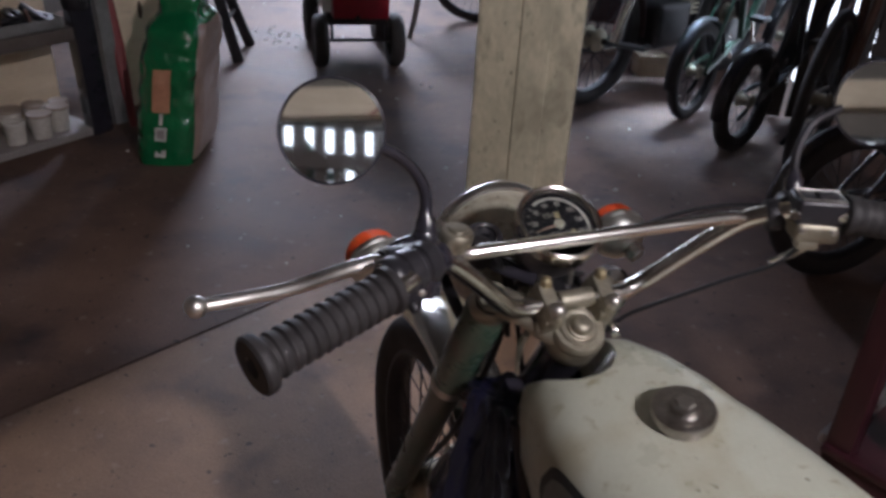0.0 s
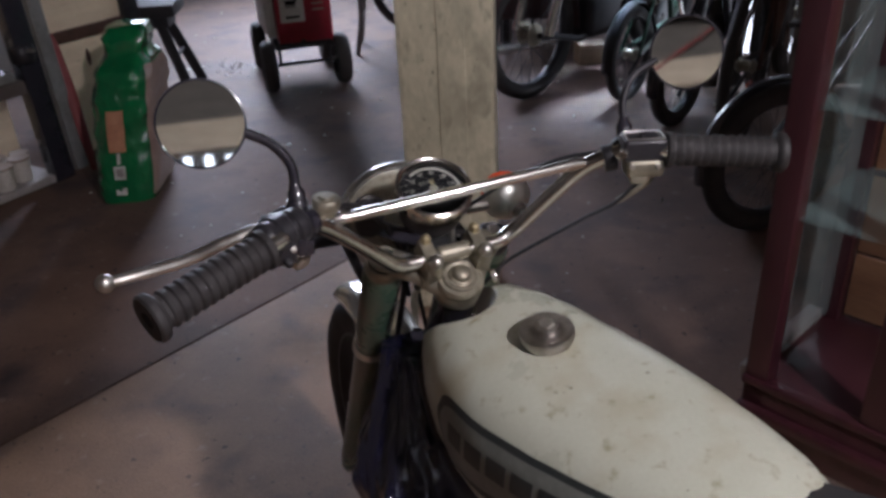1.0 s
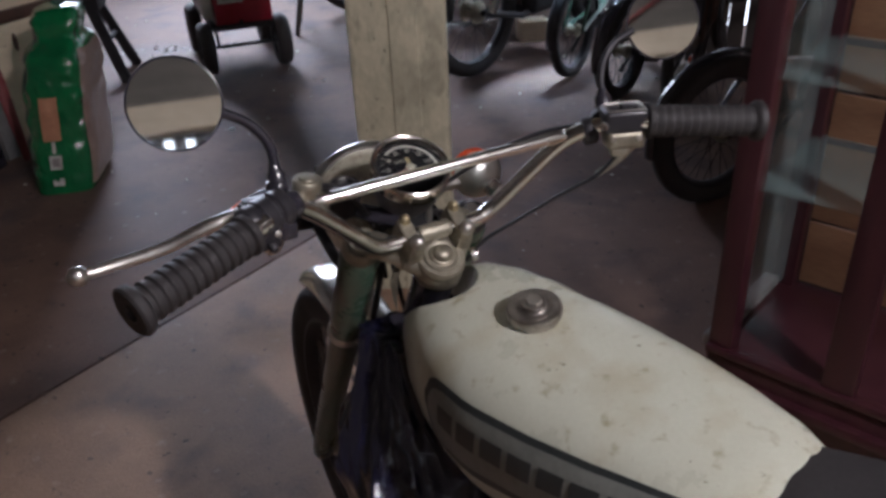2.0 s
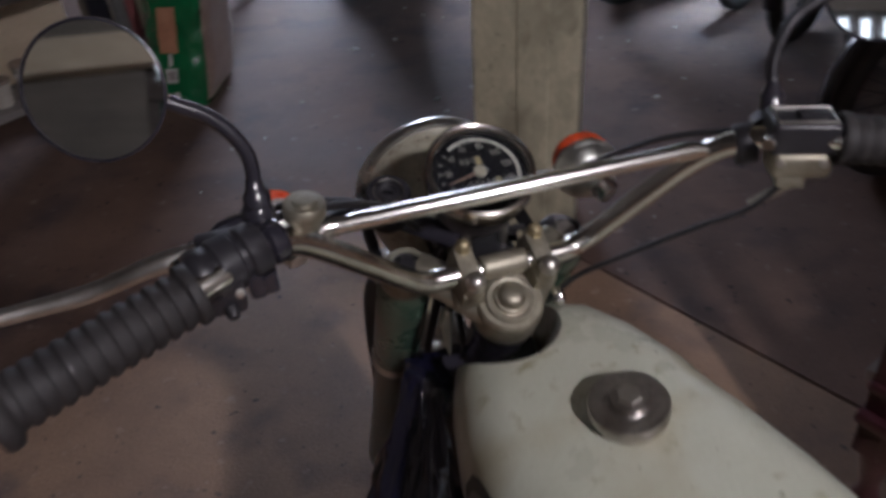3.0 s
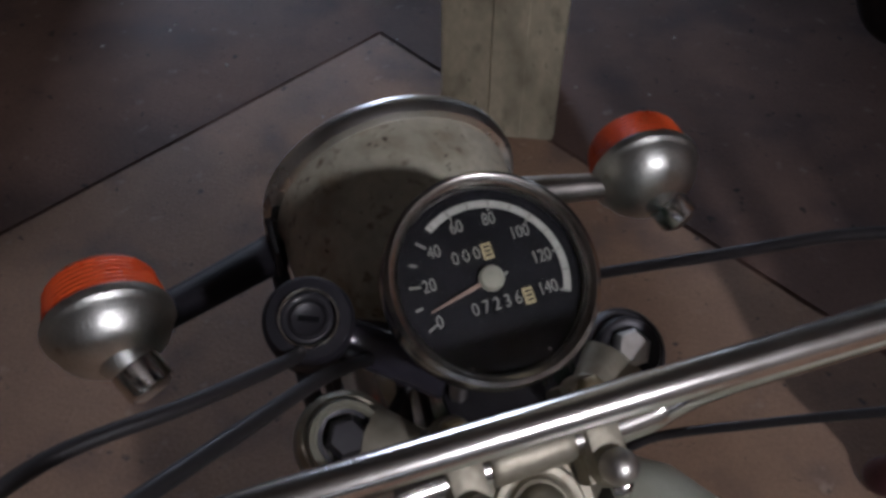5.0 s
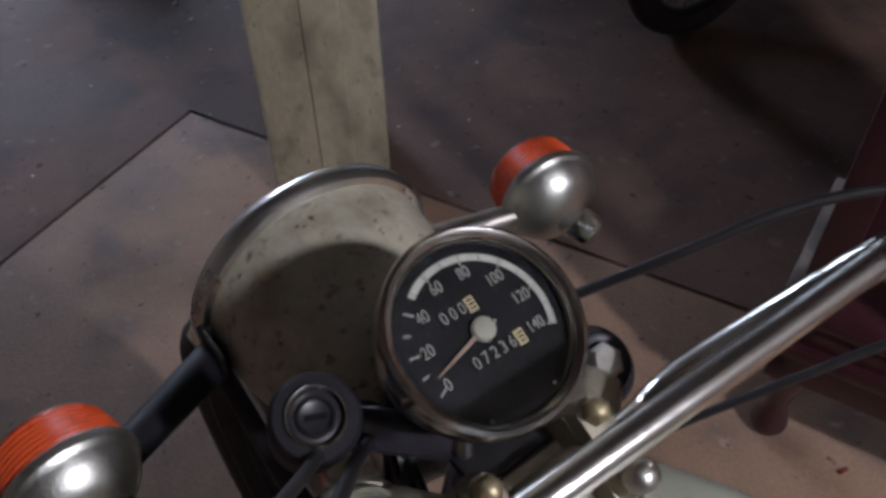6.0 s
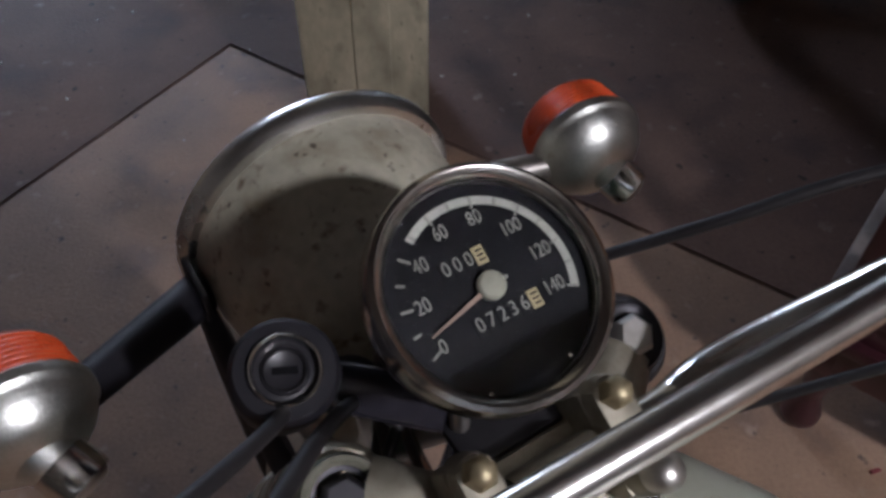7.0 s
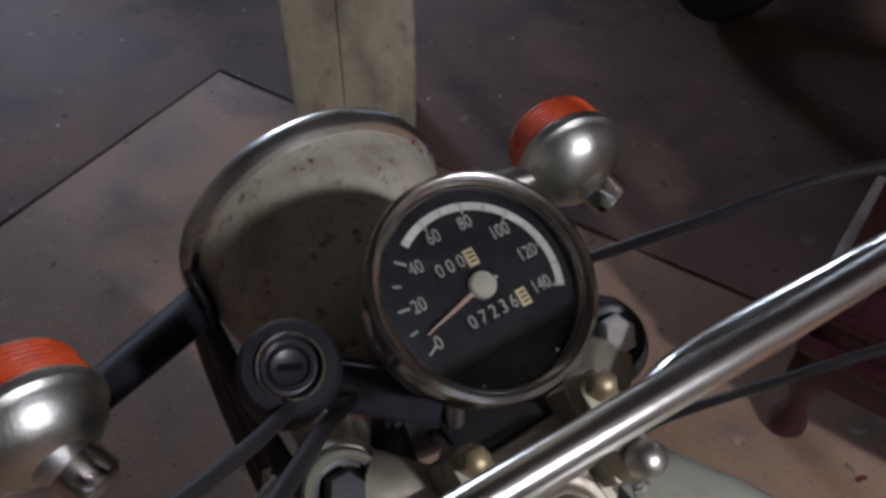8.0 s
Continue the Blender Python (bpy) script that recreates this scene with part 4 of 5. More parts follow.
def wheel(parent, m, r, w, tyre_mat, rim_mat, spokes=28, hub_r=0.05, hub_w=0.09, spoke_r=0.0012, tread=True):
    """A spoked wheel as parts of its parent: tyre, rim, hub, spokes. The axle is the z axis of m."""
    h = w * 0.55
    prof = [(r - w * 1.0, -w * 0.34), (r - w * 0.72, -w * 0.48), (r - h * 0.55, -w * 0.5), (r - h * 0.2, -w * 0.36), (r, -w * 0.12), (r, w * 0.12), (r - h * 0.2, w * 0.36), (r - h * 0.55, w * 0.5), (r - w * 0.72, w * 0.48), (r - w * 1.0, w * 0.34)]
    t = part("tyre", lathe(prof, m, 56), tyre_mat, parent)
    ri = r - w * 1.0
    rm = part("rim", lathe([(ri + 0.006, -w * 0.36), (ri - 0.004, -w * 0.36), (ri - 0.010, -w * 0.2), (ri - 0.014, 0), (ri - 0.010, w * 0.2), (ri - 0.004, w * 0.36), (ri + 0.006, w * 0.36), (ri + 0.004, 0), (ri + 0.006, -w * 0.36)], m, 56), rim_mat, parent)
    hb = part("hub", lathe([(0, -hub_w / 2), (hub_r * 0.5, -hub_w / 2), (hub_r, -hub_w * 0.36), (hub_r, -hub_w * 0.28), (hub_r * 0.72, -hub_w * 0.22), (hub_r * 0.72, hub_w * 0.22), (hub_r, hub_w * 0.28), (hub_r, hub_w * 0.36), (hub_r * 0.5, hub_w / 2), (0, hub_w / 2)], m, 28), CASTALU, parent)
    sp = bmesh.new()
    for k in range(spokes):
        a = 2 * math.pi * k / spokes
        b = a + (0.35 if (k // 2) % 2 else -0.35)
        z = hub_w * 0.32 * (1 if k % 2 else -1)
        add_tube(sp, [m @ Vector((hub_r * 0.93 * math.cos(b), hub_r * 0.93 * math.sin(b), z)), m @ Vector(((ri - 0.012) * math.cos(a), (ri - 0.012) * math.sin(a), 0))], spoke_r, 6)
    part("spokes", sp, rim_mat, rm)
    return t


wheel(bike, WM, 0.277, 0.060, TYRE, DARKMETAL, 36, 0.055, 0.10, 0.0014)
part("mudguard", lathe([(r_ - 0.022, w_) for r_, w_ in ((0.308, -0.041), (0.316, -0.042), (0.3265, -0.032), (0.331, -0.014), (0.332, 0.0), (0.331, 0.014), (0.3265, 0.032), (0.316, 0.042), (0.308, 0.041), (0.3245, 0.031), (0.329, 0.0), (0.3245, -0.031), (0.308, -0.041))], WM, 40, arc=(radians(70), radians(212))), CHROME, bike, "chrome front mudguard")

# ---- frame, tank, seat, engine (leaning on its stand, turned against the bars) ----
BODY = pose(0, 0, 0.74, 0, 0, 14) @ pose(0, 0, 0, 0, -8.0, 0)
TANK = [  # y, half width, top, bottom
    (0.050, 0.022, -0.030, -0.070), (0.044, 0.042, -0.012, -0.090), (0.028, 0.064, 0.004, -0.108), (0.0, 0.084, 0.016, -0.122), (-0.04, 0.099, 0.024, -0.132),
    (-0.09, 0.110, 0.028, -0.138), (-0.15, 0.115, 0.029, -0.140), (-0.21, 0.114, 0.028, -0.138), (-0.27, 0.108, 0.027, -0.132),
    (-0.33, 0.097, 0.025, -0.120), (-0.38, 0.084, 0.020, -0.105), (-0.42, 0.066, 0.010, -0.085), (-0.442, 0.040, -0.008, -0.06)]

def tank_at(y):
    for (y0, *a), (y1, *b) in zip(TANK, TANK[1:]):
        if y1 <= y <= y0:
            t = (y - y0) / (y1 - y0)
            return [p + (q - p) * t for p, q in zip(a, b)]
    return TANK[-1][1:]


def tank_point(y, phi, grow=0.0):
    """Point of the tank's skin: phi 0 is the top, 90 the side, 180 the bottom (degrees, negative to the left)."""
    w, top, bot = tank_at(y)
    mid, a = top - (top - bot) * 0.62, radians(phi)
    c, s = math.cos(a), math.sin(a)
    x = (w + grow) * math.copysign(abs(s) ** 0.62, s)
    h = (top - mid) if c > 0 else (mid - bot)
    z = mid + (h + grow) * math.copysign(abs(c) ** 0.80, c)
    return Vector((x + 0.016 * max(0.0, min(1.0, (y + 0.13) / 0.13)), y, z))


ys = [v.x for v in spline([(t[0], 0, 0) for t in TANK], 3)]
tb = bmesh.new()
rings = [[tb.verts.new(tank_point(y, 360 * k / 72)) for k in range(72)] for y in ys]
for r0, r1 in zip(rings, rings[1:]):
    for k in range(72):
        tb.faces.new((r0[k], r0[(k + 1) % 72], r1[(k + 1) % 72], r1[k]))
tb.faces.new(rings[0])
tb.faces.new(rings[-1][::-1])
bmesh.ops.recalc_face_normals(tb, faces=tb.faces)
# hollow for the steering head
raw = new("temporary", bpy.data.meshes.new("temporary"))
tb.to_mesh(raw.data)
tb.free()
axis = BODY.inverted() @ STEER
cut = new("temporary", finish(lathe([(0, -0.25), (0.044, -0.25), (0.046, 0.0), (0.048, 0.09), (0, 0.09)], axis, 48), "temporary", CREAM))
mod = raw.modifiers.new("hollow", "BOOLEAN")
mod.operation, mod.object, mod.solver = "DIFFERENCE", cut, "EXACT"
dg = bpy.context.evaluated_depsgraph_get()
tank_mesh = bpy.data.meshes.new_from_object(raw.evaluated_get(dg))
bpy.data.objects.remove(raw)
bpy.data.objects.remove(cut)
tb = bmesh.new()
tb.from_mesh(tank_mesh)
tb.transform(BODY)
tank = part("fuel_tank", tb, CREAM, bike, "cream fuel tank with brown stains", sharp=50)


def tank_patch(name, material, grow, y0, y1, p0, p1, slope=0.0, n=24, round_end=0.0):
    """A strip that follows the tank's left side between two heights given as angles."""
    bm, rows = bmesh.new(), []
    for i in range(n + 1):
        t = i / n
        y = y0 + (y1 - y0) * t
        e = min(t, 1 - t) * (y0 - y1)
        sh = (1 - math.sqrt(max(0, 1 - (1 - min(e / round_end, 1)) ** 2))) if round_end else 0
        a, b = p0 + slope * t, p1 + slope * t
        m_, d = (a + b) / 2, (b - a) / 2 * (1 - sh * 0.8)
        rows.append([bm.verts.new(BODY @ tank_point(y, m_ + d * (k / 4 - 1), grow)) for k in range(9)])
    for a, b in zip(rows, rows[1:]):
        for k in range(8):
            bm.faces.new((a[k], a[k + 1], b[k + 1], b[k]))
    return part(name, bm, material, tank)


BADGEDARK = surf("badge_black", (0.035, 0.04, 0.04), (0.025, 0.03, 0.03), 0.45, scale=20, fine=120, bump=0.05)
BADGEGREY = surf("badge_grey", (0.20, 0.21, 0.19), (0.15, 0.16, 0.145), 0.4, scale=12, fine=120, bump=0.05)
tank_patch("badge_border", BADGEDARK, 0.0012, -0.062, -0.40, -96, -53, 18, 40, 0.03)
tank_patch("badge_field", BADGEGREY, 0.0020, -0.071, -0.39, -92, -58, 18, 40, 0.028)
for k in range(8):
    y = -0.094 - k * 0.034
    turn = 18 * (-0.062 - y) / 0.338
    tank_patch("badge_bar", BADGEDARK, 0.0028, y, y - 0.027, -81 + turn, -68 + turn, 1.2, 4)

CAPM = BODY @ Matrix.Translation((0.013, -0.127, 0.0285)) @ pose(0, 0, 0, 2)
cap = part("fuel_cap", lathe([(0, -0.003), (0.0262, -0.003), (0.0266, 0.0030), (0.0278, 0.0038), (0.0284, 0.0060), (0.0284, 0.0120), (0.0276, 0.0140), (0.0255, 0.0148), (0.0215, 0.0138), (0.0185, 0.0136), (0.0150, 0.0142), (0.0138, 0.0152), (0.0134, 0.0188), (0.0126, 0.0200), (0, 0.0204)], CAPM, 48), CAPMETAL, bike, "worn chrome fuel cap with raised centre")
part("cap_hub", hexagon(0.0095, 0.0195, 0.0225, CAPM, 0.0012), BRUSHED, cap)


def body_tube(name, pts, r, material, label="", seg=16):
    return part(name, tube([BODY @ Vector(p) for p in spline(pts, 6)], r, seg), material, bike, label)


# seat and rear
sb = bmesh.new()
rows = []
for i in range(15):
    t = i / 14
    y = -0.405 - 0.50 * t
    w = 0.060 + 0.055 * min(1, t * 3) - 0.015 * max(0, t - 0.7) / 0.3
    top = 0.012 + 0.020 * math.sin(math.pi * min(1, t * 1.5) / 2)
    rows.append([sb.verts.new(BODY @ Vector((w * sx, y, zz))) for sx, zz in ((-0.85, -0.07), (-1, -0.05), (-1, -0.015), (-0.86, top - 0.008), (-0.5, top), (0, top + 0.002), (0.5, top), (0.86, top - 0.008), (1, -0.015), (1, -0.05), (0.85, -0.07))])
for a, b in zip(rows, rows[1:]):
    for k in range(11):
        sb.faces.new((a[k], a[(k + 1) % 11], b[(k + 1) % 11], b[k]))
sb.faces.new(rows[0])
sb.faces.new(rows[-1][::-1])
part("seat", sb, RUBBER, bike, "black vinyl seat")
RW = BODY @ Matrix.Translation((0, -0.80, -0.44)) @ Vector((1, 0, 0)).to_track_quat("Z", "Y").to_matrix().to_4x4()
wheel(bike, RW, 0.30, 0.08, TYRE, CHROME, 36, 0.065, 0.12, 0.0014)
part("mudguard", lathe([(0.318, -0.055), (0.336, -0.042), (0.342, 0.0), (0.336, 0.042), (0.318, 0.055), (0.333, 0.04), (0.339, 0), (0.333, -0.04), (0.318, -0.055)], RW, 36, arc=(radians(90), radians(250))), CHROME, bike)
for s in (-1, 1):
    body_tube("shock_absorber", [(s * 0.105, -0.60, -0.06), (s * 0.11, -0.80, -0.40)], 0.020, CHROME)
    body_tube("swingarm", [(s * 0.07, -0.36, -0.42), (s * 0.10, -0.80, -0.44)], 0.016, BLACKPAINT)
# glossy black cover over the frame below the tank, folded and creased
fb = bmesh.new()
NU, NV = 160, 60
grid = []
for j in range(NV + 1):
    v = j / NV
    c = Vector((-0.040 + 0.004 * v, 0.062 - 0.150 * min(1, v * 1.5), 0.675 - 0.43 * v))
    wx, wy = 0.030 + 0.058 * min(1, v * 3.2) + 0.030 * v, 0.030 + 0.060 * min(1, v * 2)
    row = []
    for i in range(NU):
        q = 2 * math.pi * i / NU
        fold = (0.011 * (abs(math.sin(q * 2.5 + 2.6 * math.sin(v * 5))) ** 0.7 - 0.6) + 0.005 * math.sin(q * 7 + v * 19)) * min(1, v * 3) + 0.020 * noise.noise(Vector((math.cos(q) * 2.4, math.sin(q) * 2.4, v * 5))) + 0.009 * abs(noise.noise(Vector((math.cos(q) * 6, math.sin(q) * 6, v * 13))))
        row.append(fb.verts.new((c + Vector(((wx + fold) * math.copysign(abs(math.cos(q)) ** 0.75, math.cos(q)), (wy + fold) * math.copysign(abs(math.sin(q)) ** 0.75, math.sin(q)), 0)))))
    grid.append(row)
for a, b in zip(grid, grid[1:]):
    for k in range(NU):
        fb.faces.new((a[k], a[(k + 1) % NU], b[(k + 1) % NU], b[k]))
fb.faces.new(grid[0])
fb.faces.new(grid[-1])
part("frame_cover", fb, NAVYVINYL, bike, "glossy black-blue creased vinyl frame cover", sharp=80)
for s in (-1, 1):
    body_tube("frame_tube", [(s * 0.055, -0.02, -0.09), (s * 0.070, -0.05, -0.22), (s * 0.075, -0.08, -0.38), (s * 0.07, -0.15, -0.52), (s * 0.07, -0.36, -0.52)], 0.013, BLACKPAINT)
    body_tube("frame_tube", [(s * 0.05, -0.25, -0.12), (s * 0.07, -0.45, -0.10), (s * 0.085, -0.75, -0.06)], 0.012, BLACKPAINT)
part("horn", lathe([(0, -0.02), (0.022, -0.02), (0.034, -0.006), (0.036, 0.004), (0.030, 0.008), (0, 0.009)], BODY @ axis_at((-0.088, 0.005, -0.20), (-0.6, 0.75, 0.2)), 32), BLACKPAINT, bike)
# engine
eb = bmesh.new()
add_box(eb, (0, -0.27, -0.46), (0.20, 0.26, 0.16), BODY, 0.03, 3)
engine = part("engine_case", eb, CASTALU, bike, "oily aluminium engine case")
for k in range(7):
    part("cooling_fin", box((0, -0.17, -0.36 + k * 0.021), (0.15, 0.15, 0.008), BODY @ pose(0, 0, 0, -12), 0.003), CASTALU, engine)
part("cylinder", lathe([(0, 0), (0.055, 0), (0.055, 0.17), (0.03, 0.18), (0, 0.18)], BODY @ axis_at((0, -0.18, -0.40), (0, 0.2, 1)), 32), DARKMETAL, engine)
body_tube("exhaust", [(0.04, -0.10, -0.34), (0.07, -0.05, -0.44), (0.11, -0.2, -0.54), (0.13, -0.5, -0.53), (0.14, -0.95, -0.50)], 0.020, CHROME)
for s in (-1, 1):
    body_tube("footpeg", [(s * 0.06, -0.38, -0.52), (s * 0.20, -0.39, -0.52)], 0.012, RUBBER)
body_tube("side_stand", [(-0.07, -0.34, -0.52), (-0.13, -0.33, -0.62), (-0.195, -0.32, -0.702)], 0.010, DARKMETAL)
body_tube("fuel_hose", [(-0.05, -0.20, -0.13), (-0.06, -0.17, -0.2), (-0.04, -0.15, -0.27)], 0.005, RUBBER)
for pts in ([(-0.06, 0.015, -0.05), (-0.075, -0.02, -0.16), (-0.072, -0.06, -0.30), (-0.06, -0.13, -0.42)], [(-0.045, 0.025, -0.04), (-0.062, 0.005, -0.15), (-0.066, -0.035, -0.28), (-0.05, -0.1, -0.40)]):
    body_tube("cable", pts, 0.0055, RUBBER)


# ---- things along the west side ----
# shelf unit: front edge line, facing the room
SX = Vector((0.451, 0.893, 0)).normalized()  # along the front
shelf = thing("shelf_unit", "low shelf unit of grey boards with a black upright", "shelf", Matrix.Translation((-1.600, 2.846, 0)) @ Matrix(((SX.x, -SX.y, 0, 0), (SX.y, SX.x, 0, 0), (0, 0, 1, 0), (0, 0, 0, 1))))
# local x along the front (away from the camera), local y back towards the wall
for z, th, board in ((0.012, 0.03, SHELFBOARD), (0.385, 0.05, DARKSHELF), (0.82, 0.05, DARKSHELF)):
    part("shelf_board", box((-0.35, 0.17, z + th / 2), (1.40, 0.34, th), bevel=0.004), board, shelf)
part("back_panel", box((-0.33, 0.245, 0.55), (1.36, 0.012, 1.1), bevel=0.002), PALEBOARD, shelf, "pale pine back panel")
part("drawer_box", box((-0.38, 0.185, 0.50), (1.2, 0.10, 0.12), bevel=0.004), PALEBOARD, shelf, "pale pine box")
up = part("upright", box((0.365, 0.02, 0.62), (0.085, 0.06, 1.24), pose(0, 0, 0, 0, -2, 0), 0.004), BLACKPAINT, shelf, "black painted steel upright")
part("clamp", lathe([(0, -0.03), (0.042, -0.03), (0.046, -0.022), (0.046, 0.022), (0.042, 0.03), (0, 0.03)], pose(0.335, 0.01, 0.53), 24), DARKMETAL, up)
part("clamp_screw", tube([(0.335, -0.02, 0.545), (0.335, -0.075, 0.55)], 0.007, 10), BRUSHED, up)
part("upright", box((0.470, 0.035, 0.62), (0.055, 0.03, 1.24), pose(0, 0, 0, 0, -2, 0), 0.003), GREYMETAL, shelf, "grey steel strip")


def pot(x, y, r, h, lid):
    ob = thing("paint_pot", "small white plastic paint pot with stained lid" if lid else "small open white plastic pot", "pot", shelf.matrix_world @ pose(x, y, 0.0425, 0, 0, x * 400), group="pots on the shelf")
    part("pot_body", lathe([(0, 0), (r * 0.82, 0), (r * 0.84, 0.002), (r * 0.97, h - 0.012), (r * 1.05, h - 0.011), (r * 1.05, h - 0.004), (r * 0.99, h), (r * 0.93, h), (r * 0.80, 0.004), (0, 0.004)], None, 28), POTWHITE, ob)
    if lid:
        part("lid", lathe([(0, h + 0.002), (r * 0.9, h + 0.002), (r * 1.08, h + 0.004), (r * 1.09, h - 0.006), (r * 1.06, h - 0.006)], None, 28), POTBROWN, ob)
    else:
        part("contents", lathe([(0, h * 0.75), (r * 0.92, h * 0.75)], None, 24), POTBROWN, ob)


for x, y, r, h, lid in ((0.05, 0.06, 0.040, 0.085, 0), (0.145, 0.05, 0.042, 0.09, 1), (0.235, 0.075, 0.04, 0.092, 1), (0.09, 0.155, 0.042, 0.095, 1), (0.19, 0.16, 0.04, 0.09, 1), (-0.05, 0.08, 0.042, 0.09, 1), (-0.15, 0.09, 0.045, 0.1, 0), (0.29, 0.16, 0.035, 0.08, 1)):
    pot(x, y, r, h, lid)

# odds and ends on the middle shelf
tray = thing("metal_tray", "grimy steel tray of dark machine parts on the shelf", "tray", shelf.matrix_world @ pose(0.02, 0.07, 0.437))
tb_ = box((0, 0, 0.004), (0.52, 0.12, 0.006), bevel=0.002)
for x, y, sx, sy in ((-0.26, 0, 0.006, 0.12), (0.26, 0, 0.006, 0.12), (0, -0.06, 0.52, 0.006), (0, 0.06, 0.52, 0.006)):
    add_box(tb_, (x, y, 0.020), (sx, sy, 0.036), None, 0.002)
part("tray_pan", tb_, GREYMETAL, tray)
rt = random.Random(8)
for k in range(14):
    m = pose(-0.22 + 0.034 * k, rt.uniform(-0.03, 0.03), 0.03 + rt.uniform(0, 0.03), rt.uniform(-40, 40), rt.uniform(-90, 90), rt.uniform(0, 180))
    if k % 3 == 0:
        part("pipe_piece", lathe([(0.008, -0.05), (0.014, -0.05), (0.014, 0.05), (0.008, 0.05), (0.008, -0.05)], m, 16), DARKMETAL, tray)
    elif k % 3 == 1:
        part("flange", lathe([(0.012, -0.006), (0.034, -0.006), (0.036, 0), (0.034, 0.006), (0.012, 0.006), (0.012, -0.006)], m, 22), DARKMETAL, tray)
    else:
        part("bracket", box((0, 0, 0), (0.06, 0.03, 0.012), m, 0.003), RUSTBROWN, tray)
bx = thing("cardboard_box", "small brown cardboard box standing on the shelf", "box", shelf.matrix_world @ pose(-0.42, 0.08, 0.436))
part("carton", box((0, 0, 0.06), (0.20, 0.11, 0.118), None, 0.004), BACKWOOD, bx)
part("flap", box((0.03, -0.01, 0.124), (0.12, 0.08, 0.003), pose(0, 0, 0, 4), 0.001), BACKWOOD, bx)

# panelled wall behind the sack with a dark rail
pw = thing("wall_panel", "pale board wall panel with a dark horizontal rail", "panel", Matrix.Translation((-1.42, 3.45, 0)) @ Matrix(((SX.x, -SX.y, 0, 0), (SX.y, SX.x, 0, 0), (0, 0, 1, 0), (0, 0, 0, 1))), kind="structure")
part("board", box((0.12, 0.10, 0.62), (0.42, 0.03, 1.24), bevel=0.004), PALEBOARD, pw)
part("rail", box((0.12, 0.075, 0.51), (0.42, 0.02, 0.05), bevel=0.004), RUSTBROWN, pw)
part("stile", box((0.37, 0.08, 0.62), (0.08, 0.05, 1.24), bevel=0.004), DARKMETAL, pw)
single("knot_hole_cover", lathe([(0, 0.004), (0.010, 0.003), (0.012, 0)], None, 12), RUSTBROWN, "small dark oval knot plate on the board", "knot", pw.matrix_world @ pose(0.12, 0.083, 0.40) @ pose(0, 0, 0, 90) @ Matrix.Diagonal((1, 3.2, 1, 1)), kind="structure")
# leaning red pole-like blade between panel and shelf
rb = bmesh.new()
add_tube(rb, [(0, 0, 0.012), (-0.02, 0.02, 0.16), (-0.04, 0.04, 0.32), (-0.07, 0.06, 0.52), (-0.078, 0.065, 0.56)], [0.014, 0.020, 0.022, 0.018, 0.010], 14, flat=0.35)
single("red_plastic_blade", rb, REDPLASTIC, "faded red plastic shovel blade leaning on the panel", "tool", pose(-1.352, 3.26, 0, 0, 0, 0))

# green sack
sack = thing("plastic_sack", "tall green plastic sack, creased, with an orange print", "sack", pose(-1.090, 2.967, 0, 0, 0, 8))
SW, SD, SH = 0.222, 0.38, 0.622


def sack_pt(u, v):
    """u round the outline 0..1, v up 0..1."""
    a = 2 * math.pi * u
    c, s = math.cos(a), math.sin(a)
    top = max(0.0, v - 0.62) / 0.38
    wx = SW / 2 * (1.0 + 0.05 * math.sin(v * 9)) * (1 - 0.46 * top ** 1.5)
    wy = SD / 2 * (1 - 0.60 * top ** 1.4)
    if v > 0.93:
        wx *= 1.10
    x = wx * math.copysign(abs(c) ** 0.45, c)
    y = wy * math.copysign(abs(s) ** 0.45, s)
    n = noise.noise(Vector((x * 14, y * 14, v * 9))) * 0.013 + noise.noise(Vector((x * 34, y * 34, v * 15))) * 0.008 + (0.006 * abs(math.sin(v * 23 + 14 * x + 3 * math.sin(9 * x + 7 * v))) if v > 0.05 else 0)
    k = 1 + n / 0.12 * (0.3 + 0.7 * v)
    neck = 1 - 0.20 * math.exp(-((v - 0.86) / 0.05) ** 2)
    return Vector((x * k * neck + 0.078 * v, y * k * neck + SD / 2 - 0.02 + 0.05 * v, max(0.0, SH * v * (1 + 0.02 * n))))


gm, pm = bmesh.new(), bmesh.new()
for bmx, sel in ((gm, lambda u: True),):
    g_ = [[bmx.verts.new(sack_pt(i / 80, j / 60)) for i in range(80)] for j in range(61)]
    for j in range(60):
        for i in range(80):
            bmx.faces.new((g_[j][i], g_[j][(i + 1) % 80], g_[j + 1][(i + 1) % 80], g_[j + 1][i]))
    bmx.faces.new([g_[0][i] for i in range(80)][::-1])
    bmx.faces.new([g_[60][i] for i in range(80)])
part("sack_body", gm, BAGGREEN, sack, sharp=80)
# pale printed side
side = [[sack_pt(0.870 + 0.26 * i / 20, 0.03 + 0.77 * j / 30) for i in range(21)] for j in range(31)]
vs = [[pm.verts.new(p + Vector((0.006, 0, 0))) for p in row] for row in side]
for j in range(30):
    for i in range(20):
        pm.faces.new((vs[j][i], vs[j][i + 1], vs[j + 1][i + 1], vs[j + 1][i]))
part("pale_side", pm, BAGPALE, sack, "pale pinkish printed side", sharp=80)


